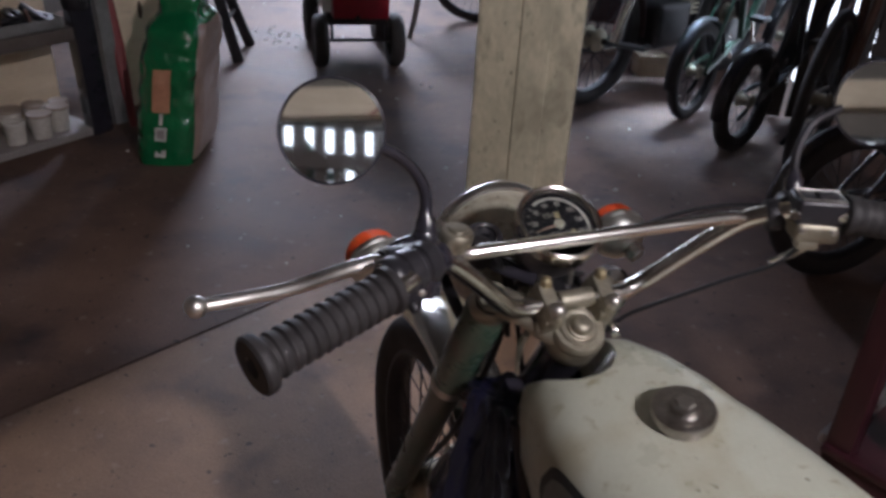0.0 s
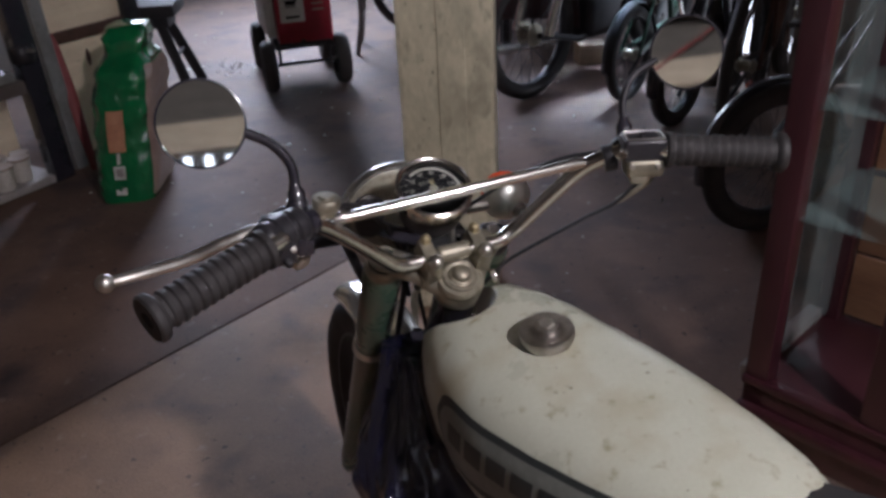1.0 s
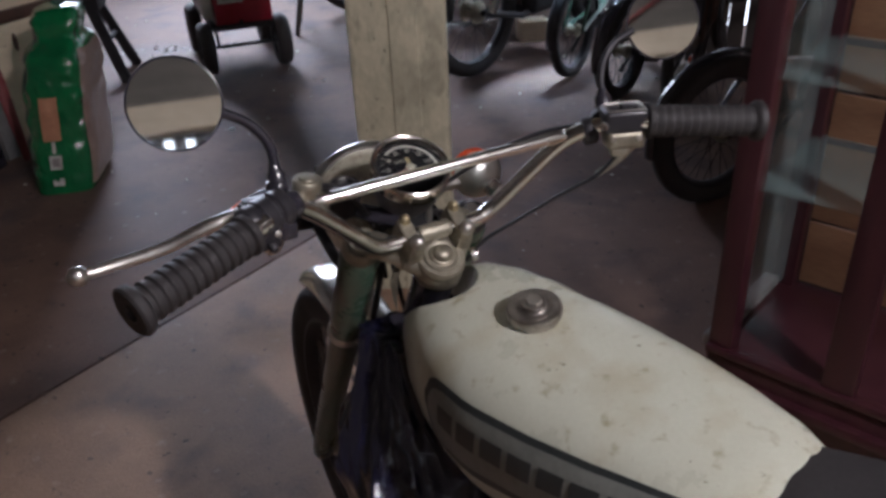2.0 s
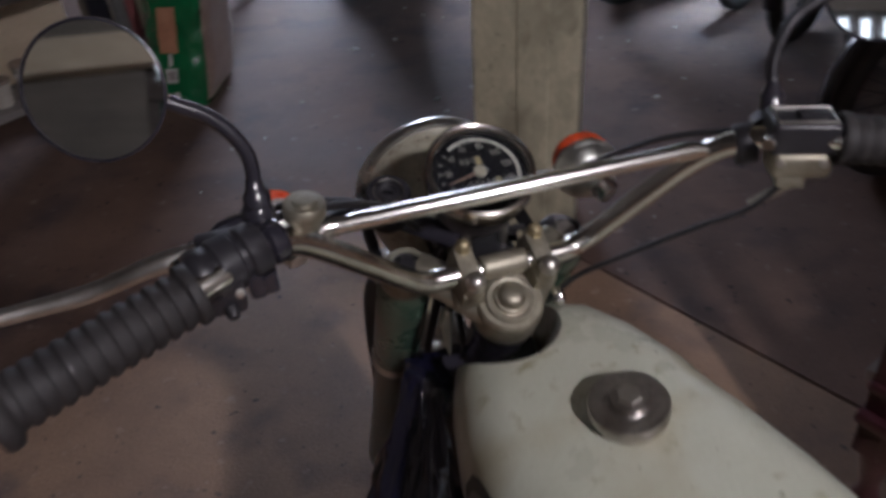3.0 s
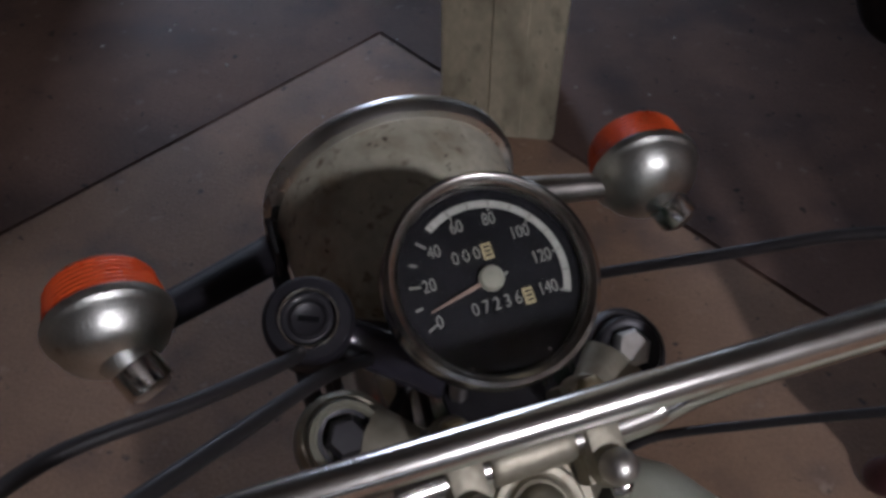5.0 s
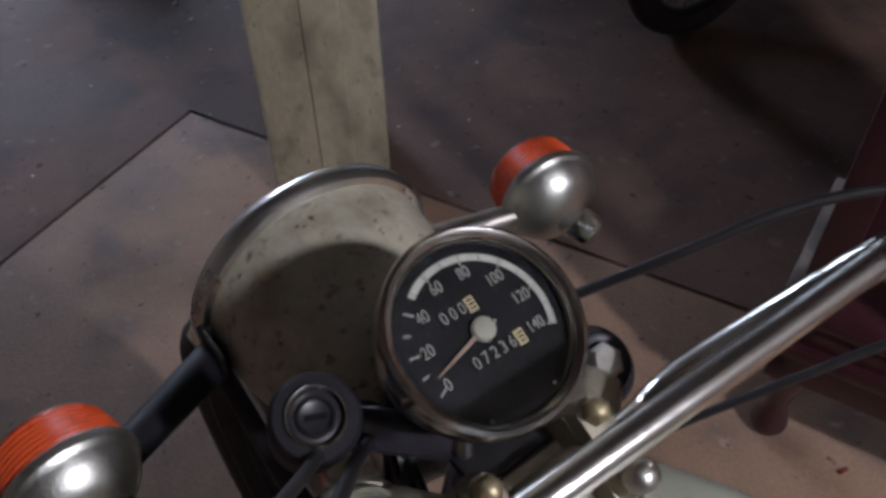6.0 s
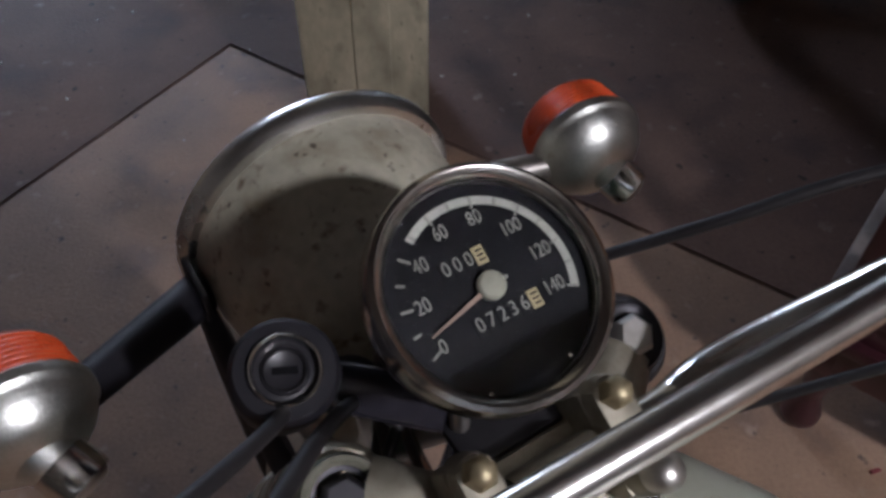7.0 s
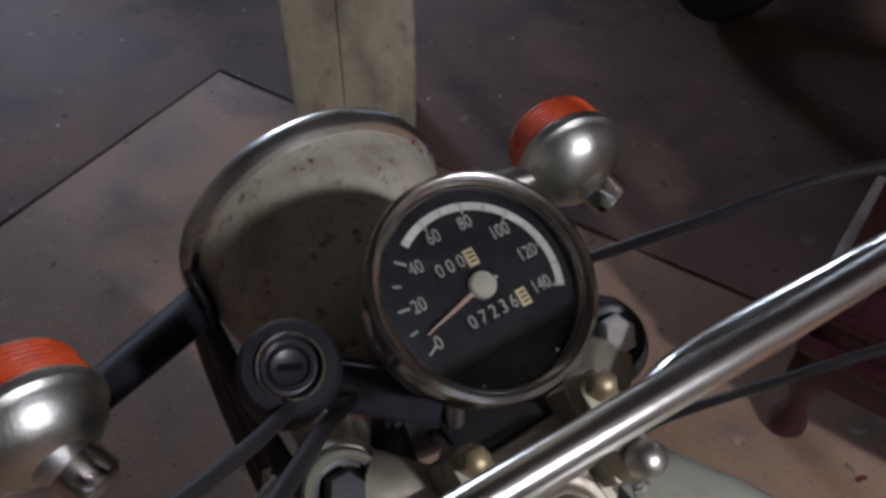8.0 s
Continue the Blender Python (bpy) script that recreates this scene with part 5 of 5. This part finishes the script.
def sack_print(name, x0, x1, z0, z1, material, proud=0.003):
    bm = bmesh.new()
    rows_ = []
    for j in range(9):
        v = (z0 + (z1 - z0) * j / 8) / SH
        row = []
        for i in range(7):
            xx = x0 + (x1 - x0) * i / 6 + 0.078 * v
            best = min((sack_pt(0.60 + 0.30 * q / 160, v) for q in range(161)), key=lambda p: abs(p.x - xx))
            row.append(bm.verts.new((xx, best.y - proud, z0 + (z1 - z0) * j / 8)))
        rows_.append(row)
    for a, b in zip(rows_, rows_[1:]):
        for i in range(6):
            bm.faces.new((a[i], a[i + 1], b[i + 1], b[i]))
    return part(name, bm, material, sack)


sack_print("orange_print", -0.045, 0.018, 0.20, 0.355, BAGORANGE)
sack_print("white_strip", -0.018, -0.006, 0.155, 0.197, WHITEPRINT)
sack_print("white_square", -0.032, 0.012, 0.095, 0.147, WHITEPRINT)
sack_print("white_bars", -0.028, 0.012, 0.035, 0.062, WHITEPRINT)
sack_print("grey_square", -0.024, 0.004, 0.104, 0.138, SHELFBOARD, 0.0042)

# black trestle stool
stool = thing("trestle_stool", "black trestle stool with splayed legs", "stool", pose(-1.62, 4.40, 0, 0, 0, 10))
part("seat_board", box((0, 0, 0.445), (0.56, 0.30, 0.06), bevel=0.008), MATTBLACK, stool)
part("apron", box((0, 0, 0.385), (0.46, 0.20, 0.07), bevel=0.006), MATTBLACK, stool)
for sx in (-1, 1):
    for sy in (-1, 1):
        part("leg", tube([(sx * 0.17, sy * 0.07, 0.42), (sx * 0.30, sy * 0.17, 0.0)], 0.030, 12, flat=0.7), MATTBLACK, stool)
    part("stretcher", tube([(sx * 0.238, -0.115, 0.20), (sx * 0.238, 0.115, 0.20)], 0.014, 10), MATTBLACK, stool)

# red cart with four wheels
cart = thing("red_cart", "red sheet-metal cart on four black rubber wheels", "cart", Matrix.Translation((-0.70, 4.42, 0)) @ pose(0, 0, 0, 0, 0, 21.7))
# local x along the front axle, local y to the rear
part("cart_box", box((0.02, 0.27, 0.50), (0.29, 0.52, 0.55), bevel=0.012), REDPAINT, cart, "red painted box")
lab = part("label", box((-0.04, 0.008, 0.44), (0.125, 0.004, 0.19), bevel=0.001), WHITEPRINT, cart, "white label with a black blot")
bl = bmesh.new()
add_box(bl, (-0.045, 0.004, 0.445), (0.055, 0.003, 0.022), None, 0.001)
for x in (-0.066, -0.052, -0.038, -0.026):
    add_box(bl, (x, 0.004, 0.428), (0.006, 0.003, 0.022))
add_box(bl, (-0.018, 0.004, 0.455), (0.012, 0.003, 0.018))
part("blot", bl, DIALBLACK, lab)
part("label_bar", box((-0.04, 0.004, 0.372), (0.07, 0.003, 0.012)), DIALBLACK, lab)
for z in (0.40, 0.43, 0.46, 0.49, 0.52):
    part("label_bar", box((0.095, 0.008, z), (0.06, 0.003, 0.009)), POTBROWN, cart)
part("cart_tray", box((-0.155, 0.27, 0.52), (0.05, 0.50, 0.50), bevel=0.01), WHITEPRINT, cart, "crumpled clear plastic wrap")
part("cart_frame", box((0, 0.27, 0.225), (0.30, 0.54, 0.03), bevel=0.005), DARKMETAL, cart)
part("axle", tube([(-0.20, 0.0, 0.135), (0.20, 0.0, 0.135)], 0.009, 10), DARKMETAL, cart)
part("axle", tube([(-0.20, 0.50, 0.135), (0.20, 0.50, 0.135)], 0.009, 10), DARKMETAL, cart)
for x in (-0.13, 0.13):
    part("strut", tube([(x, 0.0, 0.135), (x, 0.03, 0.22)], 0.009, 8), DARKMETAL, cart)
for x in (-0.192, 0.192):
    for y in (0.0, 0.50):
        WMX = axis_at((x, y, 0.135), (1, 0, 0))
        w = part("wheel", lathe([(0.070, -0.030), (0.095, -0.037), (0.118, -0.034), (0.131, -0.018), (0.135, 0), (0.131, 0.018), (0.118, 0.034), (0.095, 0.037), (0.070, 0.030)], WMX, 36), TYRE, cart, "black pneumatic wheel")
        part("wheel_disc", lathe([(0, -0.028), (0.02, -0.028), (0.03, -0.012), (0.06, -0.012), (0.072, -0.024), (0.072, 0.024), (0.06, 0.012), (0.03, 0.012), (0.02, 0.028), (0, 0.028)], WMX, 28), GREYMETAL, w)
part("handle", tube(spline([(0, -0.0, 0.24), (0, 0.62, 0.5), (0, 0.80, 0.95)], 6), 0.012, 10), DARKMETAL, cart)

# bench with grey legs beyond the cart
bench = thing("bench", "dark red plank bench on grey tubular legs", "bench", pose(-0.18, 5.25, 0, 0, 0, 6))
part("plank", box((0.1, 0, 0.47), (1.15, 0.32, 0.06), bevel=0.006), TARPAULIN, bench)
part("apron", box((0.1, -0.145, 0.39), (1.1, 0.02, 0.12), bevel=0.003), TARPAULIN, bench)
for x in (-0.36, 0.55):
    part("leg", tube(spline([(x, -0.13, 0.44), (x + 0.02, -0.13, 0.25), (x - 0.02, -0.15, 0.0)], 4), 0.015, 10), GREYMETAL, bench)
    part("leg", tube(spline([(x, 0.13, 0.44), (x + 0.02, 0.13, 0.25), (x - 0.02, 0.15, 0.0)], 4), 0.015, 10), GREYMETAL, bench)
    part("stretcher", tube([(x + 0.02, -0.13, 0.2), (x + 0.02, 0.13, 0.2)], 0.010, 8), GREYMETAL, bench)


# ---- parked two-wheelers on the east side ----
def bicycle(m, paint, label, r=0.33, tw=0.042, guard=None, guards=True):
    b = thing("bicycle", label, "bicycle", m, group="parked two-wheelers")
    # local x forward, z up
    for x in (0.0, 1.02):
        wheel(b, Matrix.Translation((x, 0, r)) @ pose(0, 0, 0, 90), r, tw, TYRE, DARKMETAL, 32, 0.03, 0.08, 0.0012)
    T = lambda nm, p, rr=0.016, mt=paint: part(nm, tube(p, rr, 12), mt, b)
    bb, head, seat = (0.44, 0, 0.30), (0.82, 0, 0.80), (0.30, 0, 0.78)
    T("frame_tube", [bb, head], 0.019)
    T("frame_tube", [bb, seat])
    T("frame_tube", [seat, (0.80, 0, 0.86)])
    for s in (-0.05, 0.05):
        T("frame_tube", [(0, s, r), bb], 0.010)
        T("frame_tube", [(0, s, r), (0.32, s * 0.4, 0.72)], 0.008)
        T("fork_blade", [(0.83, s * 0.8, 0.72), (0.93, s, 0.52), (1.02, s, r)], 0.011)
    T("steerer", [(0.83, 0, 0.70), (0.78, 0, 1.0)], 0.017)
    T("handlebar", spline([(0.70, -0.30, 1.03), (0.76, -0.15, 1.04), (0.79, 0, 1.0), (0.76, 0.15, 1.04), (0.70, 0.30, 1.03)], 5), 0.011, CHROME)
    for s in (-1, 1):
        T("grip", [(0.73, s * 0.22, 1.035), (0.70, s * 0.31, 1.03)], 0.017, RUBBER)
    T("seat_pin", [seat, (0.27, 0, 0.90)], 0.013, CHROME)
    part("saddle", tube(spline([(0.14, 0, 0.92), (0.22, 0, 0.935), (0.34, 0, 0.93), (0.43, 0, 0.925)], 5), [0.07, 0.08, 0.085, 0.085, 0.08, 0.07, 0.06, 0.05, 0.04, 0.035, 0.03, 0.028, 0.026, 0.024, 0.022, 0.02], 14, flat=0.4), RUBBER, b)
    part("chainwheel", lathe([(0.02, -0.002), (0.085, -0.002), (0.09, 0), (0.085, 0.002), (0.02, 0.002)], Matrix.Translation((0.44, 0.05, 0.30)) @ pose(0, 0, 0, 90), 36), DARKMETAL, b)
    T("crank", [(0.44, 0.06, 0.30), (0.55, 0.075, 0.17)], 0.010, CHROME)
    T("crank", [(0.44, -0.06, 0.30), (0.33, -0.075, 0.43)], 0.010, CHROME)
    part("pedal", box((0.56, 0.12, 0.165), (0.09, 0.07, 0.02), None, 0.004), RUBBER, b)
    part("pedal", box((0.32, -0.12, 0.435), (0.09, 0.07, 0.02), None, 0.004), RUBBER, b)
    for x in (0.0, 1.02) if guards else ():
        part("mudguard", lathe([(r + 0.012, -0.026), (r + 0.022, -0.012), (r + 0.024, 0), (r + 0.022, 0.012), (r + 0.012, 0.026), (r + 0.019, 0.012), (r + 0.021, 0), (r + 0.019, -0.012), (r + 0.012, -0.026)], Matrix.Translation((x, 0, r)) @ pose(0, 0, 0, 90), 30, arc=(radians(20 if x else 5), radians(175 if x else 190))), guard or paint, b)
    part("reflector", box((1.02 - 0.16, 0.012, r - 0.12), (0.05, 0.012, 0.025), None, 0.004), ORANGE, b)
    part("reflector", box((0.16, 0.012, r - 0.12), (0.05, 0.012, 0.025), None, 0.004), ORANGE, b)
    part("kick_stand", tube([(0.36, 0.04, 0.27), (0.33, 0.16, 0.012)], 0.009, 8), DARKMETAL, b)
    return b


def moped(m, paint, label, r=0.24):
    b = thing("moped", label, "moped", m, group="parked two-wheelers")
    for x in (0.0, 1.10):
        wheel(b, Matrix.Translation((x, 0, r)) @ pose(0, 0, 0, 90), r, 0.062, TYRE, DARKMETAL, 28, 0.055, 0.10, 0.0016)
        part("mudguard", lathe([(r + 0.005, -0.05), (r + 0.026, -0.035), (r + 0.032, 0), (r + 0.026, 0.035), (r + 0.005, 0.05), (r + 0.023, 0.033), (r + 0.029, 0), (r + 0.023, -0.033), (r + 0.005, -0.05)], Matrix.Translation((x, 0, r)) @ pose(0, 0, 0, 90), 30, arc=(radians(30 if x else -5), radians(150 if x else 180))), paint, b)
    T = lambda nm, p, rr, mt=DARKMETAL: part(nm, tube(p, rr, 14), mt, b)
    for s in (-0.065, 0.065):
        T("fork_leg", [(0.84, s, 0.80), (0.97, s, 0.50), (1.10, s, r)], 0.019)
        T("shock", [(0.14, s * 1.6, 0.62), (0.02, s * 1.6, r)], 0.024, CHROME)
        T("frame_tube", [(0.82, s * 0.6, 0.68), (0.66, s, 0.30), (0.30, s, 0.24), (0.0, s, r)], 0.015)
    T("backbone", spline([(0.84, 0, 0.72), (0.6, 0, 0.62), (0.25, 0, 0.60), (-0.15, 0, 0.60)], 5), 0.028)
    part("tank", tube(spline([(0.80, 0, 0.70), (0.72, 0, 0.71), (0.55, 0, 0.71), (0.42, 0, 0.68)], 5), [0.03, 0.06, 0.085, 0.10, 0.11, 0.115, 0.118, 0.118, 0.115, 0.112, 0.108, 0.10, 0.095, 0.085, 0.07, 0.05], 20, flat=0.85), paint, b)
    part("seat", tube(spline([(0.42, 0, 0.70), (0.25, 0, 0.71), (-0.05, 0, 0.72), (-0.22, 0, 0.73)], 5), [0.05] + [0.095] * 14 + [0.06], 16, flat=0.5), RUBBER, b)
    part("engine", box((0.47, 0, 0.34), (0.26, 0.20, 0.22), None, 0.04, 3), DARKMETAL, b)
    for k in range(6):
        part("cooling_fin", box((0.60, 0, 0.38 + k * 0.022), (0.15, 0.16, 0.009), pose(0, 0, 0, 0, 0, 0), 0.003), CASTALU, b)
    T("exhaust", spline([(0.62, 0.08, 0.36), (0.60, 0.12, 0.22), (0.3, 0.13, 0.20), (-0.25, 0.14, 0.24)], 5), 0.024, CHROME)
    T("handlebar", spline([(0.66, -0.33, 1.00), (0.74, -0.2, 1.01), (0.80, -0.06, 0.88), (0.80, 0.06, 0.88), (0.74, 0.2, 1.01), (0.66, 0.33, 1.00)], 5), 0.012, CHROME)
    for s in (-1, 1):
        T("grip", [(0.70, s * 0.24, 1.006), (0.66, s * 0.335, 1.0)], 0.018, RUBBER)
    part("headlight", lathe([(0, -0.09), (0.05, -0.07), (0.075, -0.02), (0.08, 0.0), (0.078, 0.012), (0.06, 0.02), (0, 0.028)], axis_at((0.97, 0, 0.80), (1, 0, -0.05)), 32), DARKMETAL, b)
    part("reflector", box((1.0, 0.085, 0.44), (0.05, 0.012, 0.03), None, 0.004), ORANGE, b)
    part("side_stand", tube([(0.36, 0.06, 0.24), (0.34, 0.2, 0.012)], 0.011, 8), DARKMETAL, b)
    return b


# wheel of the nearest stands at (1.10, 2.70); others stand further off
bicycle(Matrix.Translation((1.20, 2.69, 0)) @ pose(0, 0, 0, 0, 0, 21), BLACKPAINT, "dark grimy bicycle with thick tyres among parked two-wheelers", 0.245, 0.060)
bicycle(Matrix.Translation((0.94, 4.09, 0)) @ pose(0, 0, 0, 0, 0, 56), BICYCLEGREEN, "green framed bicycle with small wheels and orange reflectors", 0.22, guard=DARKMETAL)
bicycle(Matrix.Translation((1.30, 3.45, 0)) @ pose(0, 0, 0, 0, 0, 62), RUSTBROWN, "brown framed bicycle crowded between other two-wheelers", guards=False)
moped(Matrix.Translation((0.47, 4.16, 0)) @ pose(0, 0, 0, 0, 0, 47), TARPAULIN, "dark motorbike with thick tyres beside the post", 0.31)
bicycle(Matrix.Translation((-0.20, 5.62, 0)) @ pose(0, 0, 0, 0, 0, 10), DARKMETAL, "dark bicycle standing behind the bench")

bicycle(Matrix.Translation((1.10, 3.73, 0)) @ pose(0, 0, 0, 0, 0, 52), BLACKPAINT, "small black bicycle with thick tyres squeezed between others", 0.215, 0.055)

# dark trailer side behind the two-wheelers
tr = thing("box_trailer", "dark red-brown wooden trailer box on wheels", "trailer", pose(0.70, 5.72, 0, 0, 0, 4))
part("side_board", box((0, 0, 0.80), (1.35, 0.03, 0.42), bevel=0.004), TARPAULIN, tr)
part("side_board", box((0, 0.004, 0.47), (1.35, 0.03, 0.22), bevel=0.004), TARPAULIN, tr)
part("bed", box((0, 0.40, 0.38), (1.35, 0.78, 0.04), bevel=0.004), TARPAULIN, tr)
for x in (-0.45, 0.45):
    part("wheel", lathe([(0, -0.03), (0.15, -0.03), (0.19, -0.035), (0.20, 0), (0.19, 0.035), (0.15, 0.03), (0, 0.03)], axis_at((x, 0.40, 0.20), (0, 1, 0)), 32), TYRE, tr)
    part("leg", tube([(x, 0.40, 0.20), (x, 0.40, 0.37)], 0.02, 8), DARKMETAL, tr)
single("white_box", box((0, 0, 0.055), (0.16, 0.12, 0.11), bevel=0.006), PALEBOARD, "small pale cardboard box on the floor", "box", pose(0.82, 4.78, 0, 0, 0, 12))

crate = thing("covered_crate", "dark red-brown tarpaulin covered crate on short legs", "crate", pose(0.78, 5.16, 0, 0, 0, 4))
cb = box((0, 0, 0.62), (0.98, 0.36, 0.84), bevel=0.03, seg=3)
bmesh.ops.subdivide_edges(cb, edges=cb.edges[:], cuts=5, use_grid_fill=True)
for v in cb.verts:
    v.co += Vector((1, 1, 0.4)) * (0.018 * noise.noise(v.co * 7))
part("tarpaulin", cb, TARPAULIN, crate)
for x in (-0.44, 0.44):
    for y in (-0.14, 0.14):
        part("leg", box((x, y, 0.11), (0.04, 0.04, 0.22), bevel=0.004), DARKMETAL, crate)

# glass cabinet beside the motorcycle
cab = thing("display_cabinet", "red-brown varnished wooden display cabinet with glass shelves", "cabinet", Matrix.Translation((0.818, 1.492, 0)) @ pose(0, 0, 0, 0, 0, -42))
# local x along the front, y into the cabinet; open front between posts
CW, CD, CH = 0.74, 0.34, 1.70
for x, y in ((0.022, 0.022), (CW - 0.022, 0.022), (0.022, CD - 0.022), (CW - 0.022, CD - 0.022)):
    part("corner_post", box((x, y, 0.15 + (CH - 0.15) / 2), (0.044, 0.044, CH - 0.15), bevel=0.005), CABINETWOOD, cab)
part("door_stile", box((0.236, 0.012, 0.99), (0.056, 0.030, 1.38), bevel=0.005), CABINETWOOD, cab)
part("base_front", box((CW / 2, 0.014, 0.222), (CW, 0.028, 0.13), bevel=0.005), CABINETWOOD, cab)
part("base_moulding", box((CW / 2, 0.004, 0.292), (CW + 0.004, 0.026, 0.018), bevel=0.006), CABINETWOOD, cab)
part("base_moulding", box((CW / 2, 0.002, 0.230), (CW + 0.008, 0.036, 0.024), bevel=0.008), CABINETWOOD, cab)
part("base_side", box((0.014, CD / 2, 0.222), (0.028, CD - 0.02, 0.13), bevel=0.004), CABINETWOOD, cab)
part("base_back", box((CW / 2, CD - 0.014, 0.222), (CW - 0.02, 0.024, 0.13), bevel=0.004), CABINETWOOD, cab)
part("floor_board", box((CW / 2, CD / 2, 0.284), (CW - 0.03, CD - 0.03, 0.018), bevel=0.002), CABINETWOOD, cab)
part("side_rail", box((0.0, 0.150, 0.300), (0.031, 0.290, 0.022), bevel=0.004), WORNEDGE, cab, "pale worn side rail")
part("top_board", box((CW / 2, CD / 2, CH + 0.012), (CW + 0.04, CD + 0.04, 0.03), bevel=0.008), CABINETWOOD, cab)
for k in range(2):
    for z0, z1 in ((0.30, 0.438), (0.446, 0.710), (0.718, 1.08), (1.088, 1.68)):
        part("back_panel", box((0.045 + (CW - 0.09) * (k + 0.5) / 2, CD - 0.012, (z0 + z1) / 2), ((CW - 0.09) / 2 - 0.003, 0.010, z1 - z0), bevel=0.001), BACKWOOD, cab, "brown plywood back")
for z in (0.615, 0.808, 1.06, 1.31):
    part("shelf_batten", box((CW / 2, CD - 0.012, z), (CW - 0.09, 0.012, 0.014), bevel=0.002), CABINETWOOD, cab)
    part("glass_shelf", box((CW / 2, CD / 2 - 0.006, z + 0.012), (CW - 0.06, CD - 0.05, 0.006), bevel=0.001), SHEENGLASS, cab, "greenish glass shelf")
part("side_glass", box((0.022, CD / 2, 0.99), (0.004, CD - 0.09, 1.36)), HAZEPANE, cab, "greenish side pane with a pale haze in its colour")
for x, y in ((0.035, 0.035), (CW - 0.035, 0.035), (0.035, CD - 0.035), (CW - 0.035, CD - 0.035)):
    part("bun_foot", lathe([(0, 0), (0.022, 0), (0.028, 0.010), (0.029, 0.022), (0.023, 0.040), (0.016, 0.058), (0.017, 0.080), (0.026, 0.118), (0.033, 0.145), (0.033, 0.158), (0, 0.158)], pose(x, y, 0), 28), CABINETWOOD, cab, "turned wooden foot")
single("red_scrap", box((0, 0, 0.003), (0.018, 0.006, 0.004), pose(0, 0, 0, 0, 6, 15), 0.001), REDPLASTIC, "tiny red scrap lying on the concrete slab", "scrap", pose(0.946, 1.395, 0))

# litter on the far floor
lt = bmesh.new()
rng = random.Random(5)
for k in range(150):
    x, y = rng.uniform(-2.0, 1.6), rng.uniform(2.9, 6.5)
    if rng.random() < 0.35:
        x, y = rng.gauss(-1.25, 0.12), rng.gauss(4.85, 0.1)
    s = rng.uniform(0.006, 0.018)
    add_box(lt, (0, 0, 0), (s, s * rng.uniform(0.4, 1.0), s * 0.35), Matrix.Translation((x, y, s * 0.17)) @ pose(0, 0, 0, rng.uniform(-10, 10), rng.uniform(-10, 10), rng.uniform(0, 360)))
for k in range(26):
    x, y, s = rng.uniform(-0.9, 0.75), rng.uniform(2.15, 2.95), rng.uniform(0.003, 0.009)
    add_box(lt, (0, 0, 0), (s, s * rng.uniform(0.3, 0.9), s * 0.3), Matrix.Translation((x, y, s * 0.15)) @ pose(0, 0, 0, 0, 0, rng.uniform(0, 360)))
single("floor_litter", lt, LITTER, "scattered pale chips and scraps on the floor", "litter", kind="stuff")
